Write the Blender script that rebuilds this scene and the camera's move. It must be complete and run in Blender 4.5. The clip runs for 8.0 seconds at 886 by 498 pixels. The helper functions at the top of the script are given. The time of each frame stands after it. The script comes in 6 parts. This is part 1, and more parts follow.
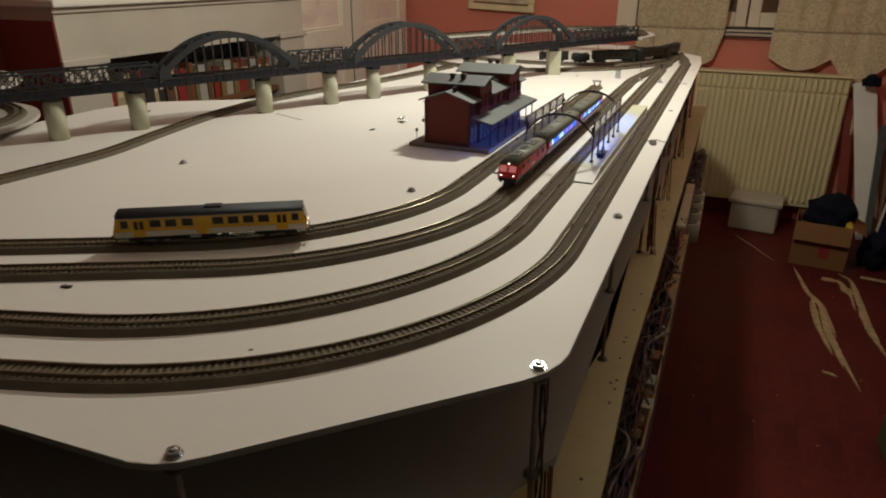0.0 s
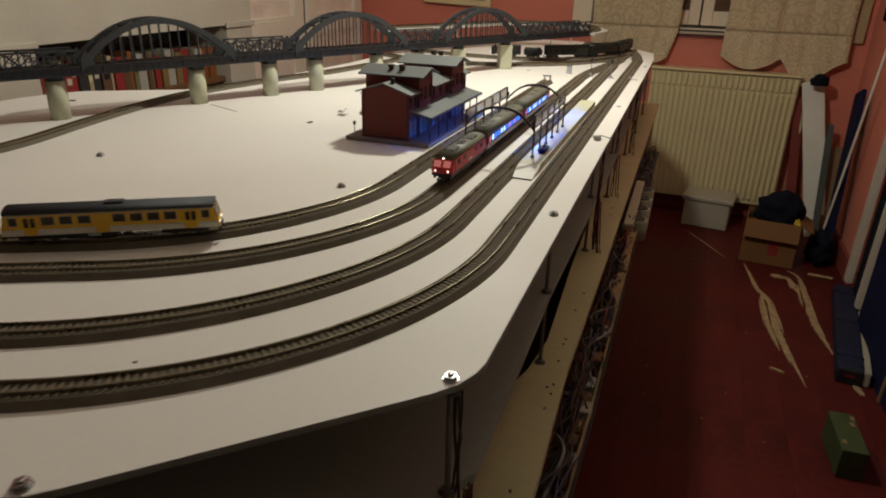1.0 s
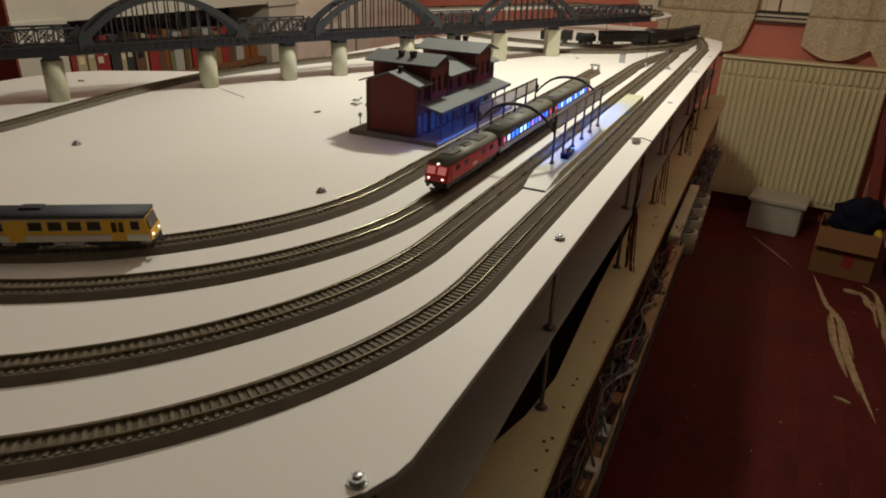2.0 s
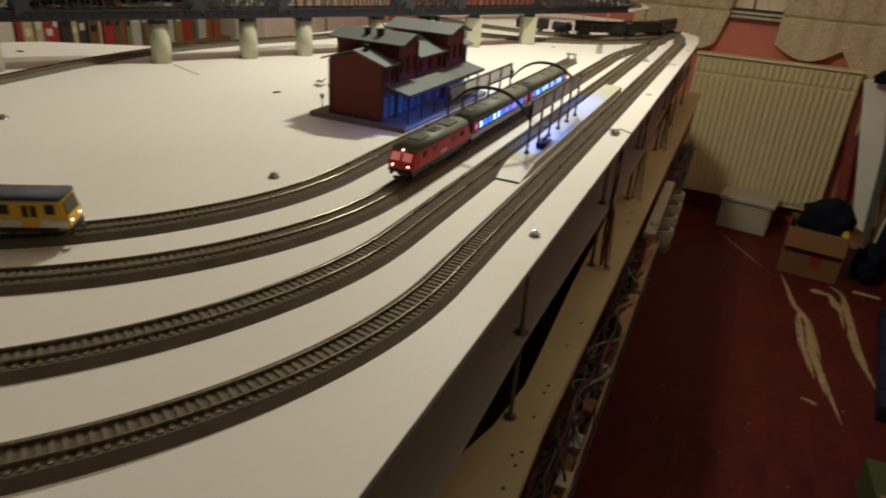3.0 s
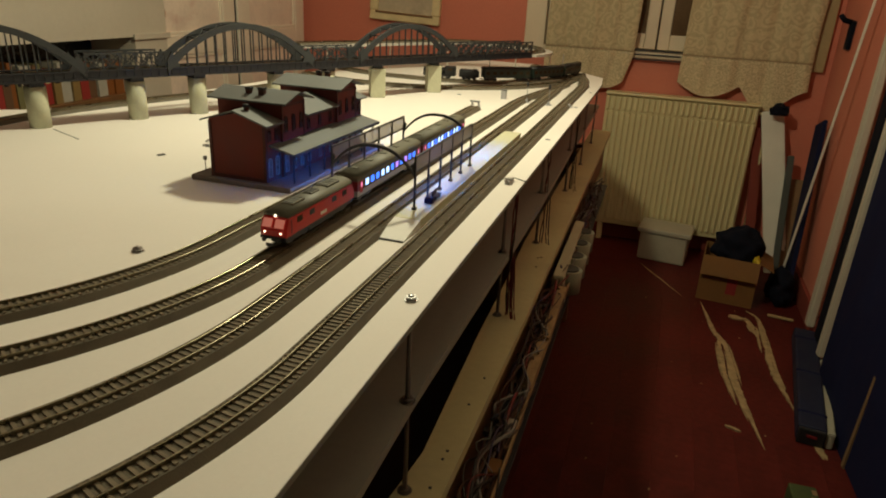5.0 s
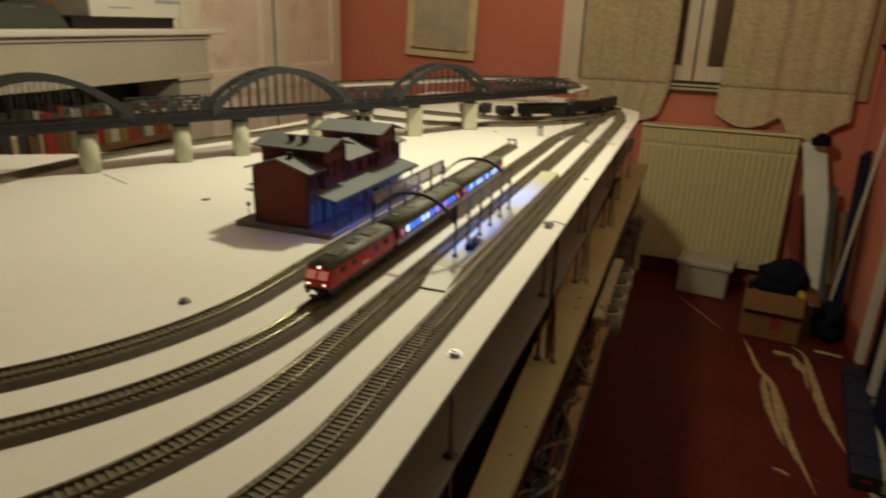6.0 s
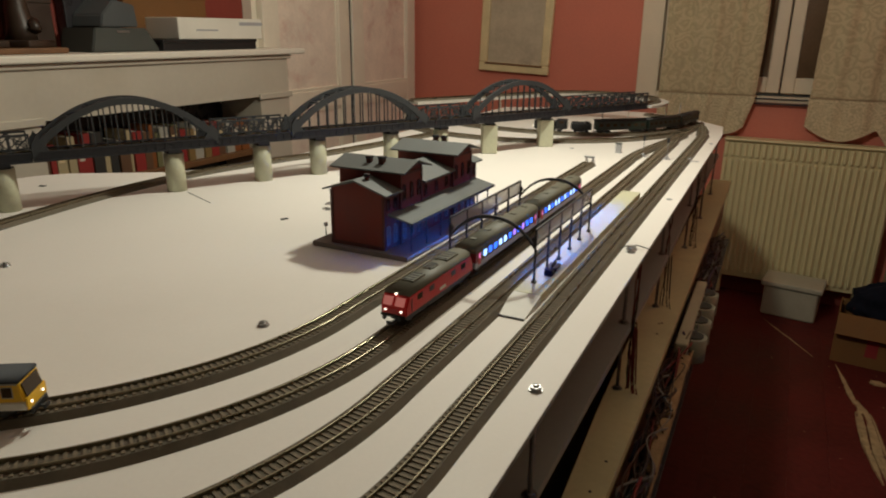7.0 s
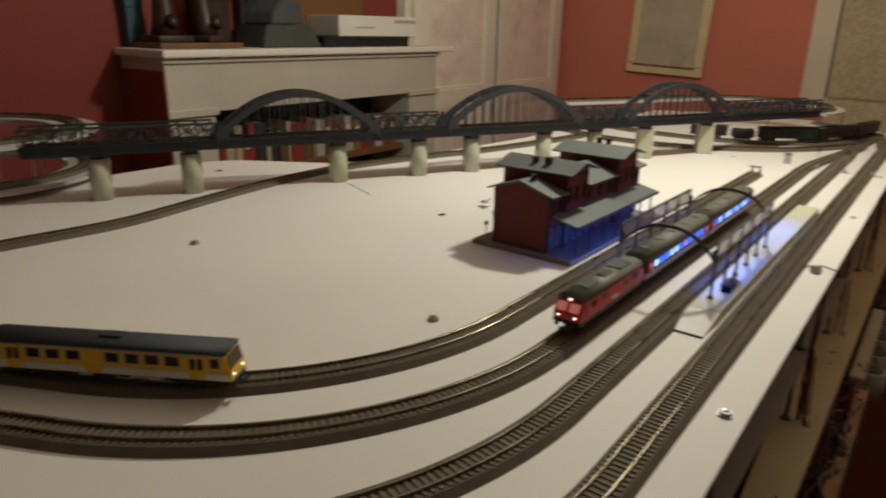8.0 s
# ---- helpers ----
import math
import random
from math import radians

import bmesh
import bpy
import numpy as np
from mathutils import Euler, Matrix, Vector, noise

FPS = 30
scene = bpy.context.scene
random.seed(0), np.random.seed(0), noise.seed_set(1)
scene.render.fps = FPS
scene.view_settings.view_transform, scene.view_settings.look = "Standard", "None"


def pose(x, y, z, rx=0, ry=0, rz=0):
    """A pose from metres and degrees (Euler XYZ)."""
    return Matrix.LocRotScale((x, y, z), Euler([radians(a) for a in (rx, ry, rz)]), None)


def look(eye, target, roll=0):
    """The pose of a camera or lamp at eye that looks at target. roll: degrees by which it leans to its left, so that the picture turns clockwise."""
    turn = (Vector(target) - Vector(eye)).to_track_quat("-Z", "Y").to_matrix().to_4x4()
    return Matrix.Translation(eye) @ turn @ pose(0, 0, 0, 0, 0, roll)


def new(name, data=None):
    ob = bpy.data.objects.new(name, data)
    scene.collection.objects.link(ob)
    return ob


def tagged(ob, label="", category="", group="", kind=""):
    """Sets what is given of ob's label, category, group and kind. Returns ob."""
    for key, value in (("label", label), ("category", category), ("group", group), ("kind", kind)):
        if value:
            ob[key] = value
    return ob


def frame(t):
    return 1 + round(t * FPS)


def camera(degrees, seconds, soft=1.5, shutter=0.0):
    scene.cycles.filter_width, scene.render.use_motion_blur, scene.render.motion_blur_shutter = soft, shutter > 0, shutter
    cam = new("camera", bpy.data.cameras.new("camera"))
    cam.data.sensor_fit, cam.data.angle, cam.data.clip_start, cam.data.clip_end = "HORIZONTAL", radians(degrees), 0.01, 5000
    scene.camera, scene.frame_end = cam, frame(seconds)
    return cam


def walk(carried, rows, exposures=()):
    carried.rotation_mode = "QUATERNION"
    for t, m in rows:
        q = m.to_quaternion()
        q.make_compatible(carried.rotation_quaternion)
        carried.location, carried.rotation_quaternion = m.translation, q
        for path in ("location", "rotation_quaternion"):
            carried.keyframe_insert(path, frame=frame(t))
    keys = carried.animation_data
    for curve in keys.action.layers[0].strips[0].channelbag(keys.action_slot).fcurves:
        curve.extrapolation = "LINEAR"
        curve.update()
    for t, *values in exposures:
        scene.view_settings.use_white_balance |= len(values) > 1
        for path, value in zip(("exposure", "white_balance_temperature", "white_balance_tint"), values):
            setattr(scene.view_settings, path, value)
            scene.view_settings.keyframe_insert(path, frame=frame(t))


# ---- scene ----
cam = camera(67.1, 8.0, soft=1.9, shutter=0.5)
PATH = [
    (0, (0.136, -0.982, 1.378), (-0.596, 0.713, 0.61), 0.1),
    (0.5, (0.153, -0.974, 1.377), (-0.524, 0.751, 0.625), 1.0),
    (1, (0.164, -0.917, 1.363), (-0.466, 0.814, 0.585), 1.4),
    (1.5, (0.183, -0.808, 1.36), (-0.505, 0.903, 0.585), 1.6),
    (1.7, (0.195, -0.771, 1.358), (-0.576, 0.893, 0.559), 1.2),
    (2.8, (0.184, -0.675, 1.332), (-0.565, 0.967, 0.469), 3.7),
    (3, (0.17, -0.663, 1.325), (-0.531, 1.008, 0.478), 4.2),
    (3.5, (0.171, -0.636, 1.319), (-0.361, 1.098, 0.476), 7.0),
    (4, (0.203, -0.605, 1.317), (-0.27, 1.153, 0.489), 6.9),
    (4.5, (0.213, -0.602, 1.333), (-0.336, 1.161, 0.566), 4.7),
    (4.7, (0.220, -0.602, 1.338), (-0.339, 1.168, 0.591), 3.7),
    (5.8, (0.214, -0.590, 1.356), (-0.358, 1.205, 0.685), 2.3),
    (6, (0.205, -0.593, 1.366), (-0.458, 1.178, 0.715), 1.8),
    (6.5, (0.19, -0.583, 1.371), (-0.611, 1.14, 0.746), 1.3),
    (7, (0.183, -0.573, 1.374), (-0.674, 1.125, 0.755), 0.6),
    (7.5, (0.158, -0.585, 1.377), (-0.808, 1.056, 0.765), 1.0),
    (8, (0.123, -0.598, 1.373), (-1.036, 0.906, 0.746), 1.1),
]
walk(cam, [(t, look(eye, target, roll)) for t, eye, target, roll in PATH],
     exposures=[(0.0, 0.0, 6100, 10), (1.5, 0.0, 6100, 10), (3.0, 0.0, 6300, 7), (3.5, 0.0, 6500, 4), (4.0, -0.03, 7450, 0), (4.5, -0.03, 7550, 0), (6.0, -0.09, 7300, 1), (6.4, -0.12, 6500, 7), (8.0, -0.24, 6250, 9)])

# ---- world and light ----
Z0 = 1.035          # top of the layout board above the floor
world = bpy.data.worlds.new("night")
world.use_nodes = True
scene.world = world
world.node_tree.nodes["Background"].inputs[0].default_value = (0.02, 0.025, 0.04, 1)
world.node_tree.nodes["Background"].inputs[1].default_value = 0.05


def lamp(name, kind, place, power, colour, radius):
    data = bpy.data.lights.new(name, kind)
    data.energy, data.color = power, colour
    data.shadow_soft_size = radius
    ob = new(name, data)
    ob.location = place
    return ob


lamp("ceiling_light", "POINT", (-0.33, 0.98, Z0 + 1.0), 47, (1.0, 0.96, 0.77), 0.05)


# ---- materials ----
def mat(name, colour, rough=0.6, metal=0.0, var=0.15, scale=8.0, fine=120.0, bump=0.1, stain=None, stain_amt=0.0, spec=0.5, rand=0.0, depth=0.001):
    """A procedural surface: broad and fine variation of the colour and roughness, stains, fine relief."""
    m = bpy.data.materials.new(name)
    m.use_nodes = True
    nt = m.node_tree
    n, l = nt.nodes, nt.links
    b = n["Principled BSDF"]
    b.inputs["Metallic"].default_value = metal
    b.inputs["Specular IOR Level"].default_value = spec
    tc = n.new("ShaderNodeTexCoord")
    n1, n2 = n.new("ShaderNodeTexNoise"), n.new("ShaderNodeTexNoise")
    n1.inputs["Scale"].default_value, n1.inputs["Detail"].default_value = scale, 4
    n2.inputs["Scale"].default_value, n2.inputs["Detail"].default_value = fine, 3
    for q in (n1, n2):
        l.new(tc.outputs["Object"], q.inputs["Vector"])
    add = n.new("ShaderNodeMath")
    add.operation = "MULTIPLY_ADD"
    l.new(n2.outputs["Fac"], add.inputs[0])
    add.inputs[1].default_value = 0.5
    l.new(n1.outputs["Fac"], add.inputs[2])
    mr = n.new("ShaderNodeMapRange")
    mr.inputs["From Min"].default_value, mr.inputs["From Max"].default_value = 0.45, 1.05
    mr.inputs["To Min"].default_value, mr.inputs["To Max"].default_value = 1 - var, 1 + var
    l.new(add.outputs[0], mr.inputs["Value"])
    value = mr.outputs["Result"]
    if rand:
        oi = n.new("ShaderNodeObjectInfo")
        r = n.new("ShaderNodeMapRange")
        r.inputs["To Min"].default_value, r.inputs["To Max"].default_value = 1 - rand, 1 + rand
        l.new(oi.outputs["Random"], r.inputs["Value"])
        mul = n.new("ShaderNodeMath")
        mul.operation = "MULTIPLY"
        l.new(value, mul.inputs[0]), l.new(r.outputs["Result"], mul.inputs[1])
        value = mul.outputs[0]
    mix = n.new("ShaderNodeVectorMath")
    mix.operation = "SCALE"
    mix.inputs[0].default_value = colour[:3]
    l.new(value, mix.inputs["Scale"])
    out = mix.outputs[0]
    if stain:
        n3 = n.new("ShaderNodeTexNoise")
        n3.inputs["Scale"].default_value, n3.inputs["Detail"].default_value = scale * 0.6, 8
        n3.inputs["Roughness"].default_value = 0.65
        l.new(tc.outputs["Object"], n3.inputs["Vector"])
        ramp = n.new("ShaderNodeMapRange")
        ramp.inputs["From Min"].default_value, ramp.inputs["From Max"].default_value = 0.52, 0.72
        ramp.inputs["To Max"].default_value = stain_amt
        l.new(n3.outputs["Fac"], ramp.inputs["Value"])
        mx = n.new("ShaderNodeMix")
        mx.data_type = "RGBA"
        l.new(ramp.outputs["Result"], mx.inputs["Factor"])
        l.new(out, mx.inputs["A"])
        mx.inputs["B"].default_value = (*stain, 1)
        out = mx.outputs["Result"]
    l.new(out, b.inputs["Base Color"])
    rr = n.new("ShaderNodeMapRange")
    rr.inputs["From Min"].default_value, rr.inputs["From Max"].default_value = 0.3, 0.7
    rr.inputs["To Min"].default_value, rr.inputs["To Max"].default_value = max(rough - 0.08, 0.02), min(rough + 0.1, 1)
    l.new(n1.outputs["Fac"], rr.inputs["Value"])
    l.new(rr.outputs["Result"], b.inputs["Roughness"])
    if bump:
        bp = n.new("ShaderNodeBump")
        bp.inputs["Strength"].default_value, bp.inputs["Distance"].default_value = bump, depth
        l.new(n2.outputs["Fac"], bp.inputs["Height"])
        l.new(bp.outputs["Normal"], b.inputs["Normal"])
    return m


def glow(name, colour, strength):
    m = bpy.data.materials.new(name)
    m.use_nodes = True
    b = m.node_tree.nodes["Principled BSDF"]
    b.inputs["Base Color"].default_value = (*[c * 0.3 for c in colour], 1)
    b.inputs["Roughness"].default_value = 0.2
    b.inputs["Emission Color"].default_value = (*colour, 1)
    b.inputs["Emission Strength"].default_value = strength
    return m


def lace_mat(name, colour, see, petal, contrast):
    """Thin lace: light comes through small holes of the net; flowers of denser thread, petal cells to the metre."""
    m = mat(name, colour, 0.9, var=0.05, scale=2.5, fine=160, bump=0.5, spec=0.1)
    nt = m.node_tree
    n, l = nt.nodes, nt.links
    tc = n.new("ShaderNodeTexCoord")
    v = n.new("ShaderNodeTexVoronoi")
    v.inputs["Scale"].default_value = 130
    l.new(tc.outputs["Object"], v.inputs["Vector"])
    # flowers: rings of thread round warped cells
    wob = n.new("ShaderNodeTexNoise")
    wob.inputs["Scale"].default_value, wob.inputs["Detail"].default_value = 17, 3
    l.new(tc.outputs["Object"], wob.inputs["Vector"])
    mad = n.new("ShaderNodeVectorMath")
    mad.operation = "MULTIPLY_ADD"
    l.new(wob.outputs["Color"], mad.inputs[0])
    mad.inputs[1].default_value = (0.07, 0.07, 0.07)
    l.new(tc.outputs["Object"], mad.inputs[2])
    v2 = n.new("ShaderNodeTexVoronoi")
    v2.inputs["Scale"].default_value = petal
    l.new(mad.outputs[0], v2.inputs["Vector"])
    k = n.new("ShaderNodeMath")
    k.operation = "MULTIPLY"
    l.new(v2.outputs["Distance"], k.inputs[0])
    k.inputs[1].default_value = 19
    sn = n.new("ShaderNodeMath")
    sn.operation = "SINE"
    l.new(k.outputs[0], sn.inputs[0])
    dense = n.new("ShaderNodeMapRange")
    dense.inputs["From Min"].default_value, dense.inputs["From Max"].default_value = -1, 1
    l.new(sn.outputs[0], dense.inputs["Value"])
    hole = n.new("ShaderNodeMapRange")
    hole.inputs["From Min"].default_value, hole.inputs["From Max"].default_value = 0.15, 0.55
    hole.inputs["To Min"].default_value, hole.inputs["To Max"].default_value = see, see * 0.75
    l.new(v.outputs["Distance"], hole.inputs["Value"])
    open_part = n.new("ShaderNodeMath")
    open_part.operation = "MULTIPLY_ADD"
    l.new(dense.outputs["Result"], open_part.inputs[0])
    open_part.inputs[1].default_value = -see * 0.5
    l.new(hole.outputs["Result"], open_part.inputs[2])
    alpha = n.new("ShaderNodeMath")
    alpha.operation, alpha.use_clamp = "SUBTRACT", True
    alpha.inputs[0].default_value = 1.0
    l.new(open_part.outputs[0], alpha.inputs[1])
    l.new(alpha.outputs[0], n["Principled BSDF"].inputs["Alpha"])
    mr = n.new("ShaderNodeMapRange")
    mr.inputs["To Min"].default_value, mr.inputs["To Max"].default_value = 1 - contrast, 1 + contrast
    l.new(dense.outputs["Result"], mr.inputs["Value"])
    sc = n.new("ShaderNodeVectorMath")
    sc.operation = "SCALE"
    l.new(n["Principled BSDF"].inputs["Base Color"].links[0].from_socket, sc.inputs[0])
    l.new(mr.outputs["Result"], sc.inputs["Scale"])
    l.new(sc.outputs[0], n["Principled BSDF"].inputs["Base Color"])
    return m


def glass_mat(name, tint, alpha=0.25, rough=0.05):
    m = bpy.data.materials.new(name)
    m.use_nodes = True
    b = m.node_tree.nodes["Principled BSDF"]
    b.inputs["Base Color"].default_value = (*tint, 1)
    b.inputs["Roughness"].default_value = rough
    b.inputs["Alpha"].default_value = alpha
    return m


M = dict(
    board=mat("white_laminate", (0.83, 0.79, 0.74), 0.58, spec=0.3, var=0.035, scale=2.5, fine=300, bump=0.04, stain=(0.64, 0.575, 0.50), stain_amt=0.17),
    strip=mat("sawn_strip", (0.52, 0.49, 0.44), 0.7, var=0.10, scale=9, fine=150, bump=0.2),
    board_edge=mat("board_edge", (0.24, 0.26, 0.235), 0.7, var=0.12, scale=20),
    underboard=mat("grey_underboard", (0.31, 0.325, 0.295), 0.7, var=0.08, scale=3, stain=(0.3, 0.25, 0.2), stain_amt=0.3),
    ply=mat("raw_plywood", (0.60, 0.555, 0.32), 0.65, var=0.10, scale=5, fine=90, stain=(0.33, 0.24, 0.14), stain_amt=0.35),
    bed=mat("track_bed", (0.137, 0.117, 0.086), 0.8, var=0.22, scale=40, fine=900, bump=0.6, spec=0.3),
    sleeper=mat("sleeper_plastic", (0.205, 0.165, 0.115), 0.75, var=0.15, scale=60, fine=600, bump=0.3, rand=0.12, spec=0.25),
    rail=mat("nickel_rail", (0.27, 0.235, 0.165), 0.30, 1.0, var=0.12, scale=25, fine=200, bump=0.05),
    steel=mat("bright_steel", (0.46, 0.46, 0.46), 0.30, 1.0, var=0.08, scale=60),
    rod=mat("threaded_rod", (0.22, 0.20, 0.19), 0.45, 0.8, var=0.2, scale=60),
    bridge=mat("bridge_grey", (0.030, 0.034, 0.038), 0.65, var=0.12, scale=30, fine=300, bump=0.2),
    bridge_dark=mat("bridge_dark", (0.013, 0.014, 0.019), 0.65, var=0.12, scale=30, fine=300, bump=0.2),
    pier=mat("pier_cream", (0.53, 0.53, 0.385), 0.75, var=0.14, scale=18, fine=220, bump=0.25, stain=(0.30, 0.29, 0.24), stain_amt=0.45),
    brick=mat("red_brick", (0.17, 0.032, 0.022), 0.75, var=0.16, scale=30, fine=500, bump=0.3),
    brick_dark=mat("brick_trim", (0.085, 0.026, 0.02), 0.75, var=0.15, scale=30, fine=500, bump=0.3),
    slate=mat("grey_slate", (0.118, 0.128, 0.126), 0.55, var=0.12, scale=14, fine=300, bump=0.3),
    stone=mat("base_stone", (0.22, 0.19, 0.17), 0.8, var=0.14, scale=20, fine=300, bump=0.3),
    dark=mat("dark_opening", (0.02, 0.02, 0.024), 0.3, var=0.2, scale=30),
    winlight=mat("window_frame_cream", (0.40, 0.36, 0.30), 0.6, var=0.1, scale=30),
    platform=mat("platform_cream", (0.58, 0.57, 0.40), 0.7, var=0.08, scale=14, fine=250, bump=0.2),
    ramp=mat("platform_ramp", (0.76, 0.75, 0.71), 0.6, var=0.05, scale=12),
    iron=mat("black_iron", (0.025, 0.027, 0.032), 0.45, var=0.15, scale=60),
    panel=glass_mat("smoky_panel", (0.55, 0.55, 0.53), 0.5, 0.25),
    red=mat("traffic_red", (0.60, 0.022, 0.024), 0.35, var=0.08, scale=40),
    maroon=mat("maroon", (0.22, 0.016, 0.022), 0.4, var=0.08, scale=40),
    coach_roof=mat("coach_roof", (0.125, 0.12, 0.085), 0.6, var=0.12, scale=30),
    coach_grey=mat("coach_grey", (0.40, 0.40, 0.42), 0.45, var=0.08, scale=40),
    black=mat("black_plastic", (0.012, 0.012, 0.013), 0.5, var=0.2, scale=60),
    yellow=mat("rail_yellow", (0.86, 0.51, 0.025), 0.4, var=0.07, scale=40),
    white=mat("model_white", (0.80, 0.77, 0.69), 0.4, var=0.05, scale=40),
    roofdark=mat("slate_blue_roof", (0.040, 0.047, 0.057), 0.7, var=0.12, scale=30),
    loco_green=mat("dark_green", (0.012, 0.022, 0.016), 0.45, var=0.15, scale=40),
    cab=glow("lit_cab", (1.0, 0.30, 0.24), 0.34),
    lit_blue=glow("coach_light_blue", (0.03, 0.14, 1.0), 2.6),
    lit_white=glow("coach_light_white", (0.35, 0.55, 1.0), 2.8),
    lit_violet=glow("coach_light_violet", (0.40, 0.20, 1.0), 1.8),
    lit_pink=glow("coach_light_pink", (1.0, 0.25, 0.50), 1.2),
    tail=glow("tail_lamp", (1.0, 0.05, 0.02), 1.5),
    head=glow("headlight", (1.0, 0.88, 0.70), 2.6),
    wallpink=mat("pink_plaster", (0.62, 0.195, 0.135), 0.8, var=0.09, scale=2.2, fine=80, bump=0.25, stain=(0.68, 0.28, 0.20), stain_amt=0.4),
    wallred=mat("red_plaster", (0.23, 0.039, 0.026), 0.75, var=0.08, scale=3, fine=80, bump=0.2),
    cupcream=mat("cupboard_cream", (0.87, 0.81, 0.68), 0.5, var=0.06, scale=5, fine=60, bump=0.15, stain=(0.70, 0.60, 0.48), stain_amt=0.25),
    cream=mat("cream_gloss", (0.56, 0.51, 0.425), 0.45, var=0.06, scale=5, fine=60, bump=0.15, stain=(0.45, 0.38, 0.28), stain_amt=0.25),
    marble=mat("mantel_white", (0.78, 0.73, 0.64), 0.35, var=0.06, scale=8, fine=80, bump=0.1),
    floral=mat("floral_paper", (0.88, 0.77, 0.66), 0.8, var=0.12, scale=9, fine=60, bump=0.1, stain=(0.58, 0.30, 0.25), stain_amt=0.6),
    floor=mat("red_painted_floor", (0.092, 0.0135, 0.0112), 0.5, var=0.42, scale=2.2, fine=45, bump=0.35, spec=0.14, stain=(0.012, 0.0045, 0.0045), stain_amt=0.7, depth=0.002),
    worn=mat("bare_worn_wood", (0.36, 0.245, 0.125), 0.85, var=0.40, scale=30, fine=260, bump=0.5),
    backwall=mat("plain_cream_plaster", (0.64, 0.60, 0.54), 0.85, var=0.06, scale=2),
    bouncewall=mat("neutral_bounce_plaster", (0.38, 0.31, 0.25), 0.85, var=0.06, scale=2),
    ceiling=mat("ceiling_white", (0.70, 0.68, 0.63), 0.85, var=0.05, scale=2),
    radiator=mat("radiator_cream", (0.70, 0.61, 0.355), 0.45, var=0.05, scale=6, fine=90, bump=0.08, stain=(0.60, 0.47, 0.27), stain_amt=0.3),
    lace=lace_mat("lace_curtain", (0.60, 0.495, 0.315), 0.32, 15.0, 0.03),
    lace_border=lace_mat("lace_border", (0.64, 0.53, 0.345), 0.28, 34.0, 0.10),
    lace_seam=mat("lace_seam", (0.40, 0.30, 0.19), 0.9, var=0.1, scale=20, spec=0.1),
    lace_edge=mat("lace_edge", (0.56, 0.45, 0.31), 0.9, var=0.12, scale=60, spec=0.1),
    casement=mat("casement_white", (0.72, 0.60, 0.45), 0.5, var=0.06, scale=8),
    oldcasing=mat("brown_casing", (0.40, 0.30, 0.16), 0.55, var=0.12, scale=6, fine=70, bump=0.15, stain=(0.28, 0.19, 0.09), stain_amt=0.4),
    winglass=mat("dim_window_glass", (0.13, 0.075, 0.04), 0.15, var=0.3, scale=4, bump=0),
    print=mat("faded_print", (0.50, 0.42, 0.31), 0.4, var=0.16, scale=9, fine=60, bump=0.05, stain=(0.30, 0.25, 0.19), stain_amt=0.6),
    tub=mat("dull_white_plastic", (0.40, 0.37, 0.29), 0.5, var=0.08, scale=10, stain=(0.25, 0.2, 0.14), stain_amt=0.3),
    night=mat("night_pane", (0.05, 0.03, 0.016), 0.12, var=0.3, scale=4, bump=0, spec=0.2),
    frame=mat("gilt_cream_frame", (0.70, 0.57, 0.33), 0.45, var=0.12, scale=14, fine=120, bump=0.3),
    card=mat("cardboard", (0.19, 0.085, 0.024), 0.8, var=0.12, scale=8, bump=0.2),
    cardred=mat("printed_red", (0.25, 0.02, 0.02), 0.6, var=0.1, scale=20),
    plastic=mat("white_plastic", (0.76, 0.73, 0.65), 0.4, var=0.05, scale=10),
    navy=mat("navy_board", (0.008, 0.010, 0.040), 0.8, var=0.15, scale=6, spec=0.15),
    dullwood=mat("dull_brown_board", (0.21, 0.125, 0.06), 0.7, var=0.2, scale=8, fine=70, bump=0.2),
    navyblue=mat("navy_case", (0.0045, 0.007, 0.030), 0.7, var=0.18, scale=9, bump=0.2),
    cloth=mat("dark_cloth", (0.007, 0.008, 0.015), 0.95, var=0.3, scale=12, bump=0.4, spec=0.12),
    green=mat("green_box", (0.042, 0.056, 0.014), 0.75, var=0.4, scale=25),
    teal=mat("teal_box", (0.02, 0.07, 0.085), 0.6, var=0.1, scale=10),
    slategreen=mat("grey_green_box", (0.055, 0.06, 0.054), 0.6, var=0.1, scale=10),
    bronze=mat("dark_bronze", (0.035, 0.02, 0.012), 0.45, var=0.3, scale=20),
    lobe=mat("grey_green_plastic", (0.26, 0.26, 0.19), 0.6, var=0.12, scale=25),
    lobebody=mat("pale_green_strip", (0.46, 0.44, 0.31), 0.6, var=0.1, scale=20, stain=(0.3, 0.26, 0.18), stain_amt=0.3),
    plastic_dark=mat("dark_grey_card", (0.075, 0.085, 0.088), 0.6, var=0.12, scale=14),
    plastic_grey=mat("grey_plastic", (0.42, 0.44, 0.40), 0.55, var=0.08, scale=20),
    yellowcloth=mat("yellow_plastic", (0.55, 0.38, 0.02), 0.5, var=0.1, scale=30),
    wood=mat("brown_wood", (0.16, 0.075, 0.03), 0.55, var=0.25, scale=9, fine=60, bump=0.2),
)
WIRES = [mat("wire_" + k, c, 0.45, var=0.1, scale=30) for k, c in
         (("red", (0.16, 0.016, 0.016)), ("brown", (0.06, 0.03, 0.016)), ("grey", (0.22, 0.215, 0.20)), ("black", (0.02, 0.02, 0.02)), ("white", (0.40, 0.38, 0.34)), ("violet", (0.06, 0.04, 0.09)))]
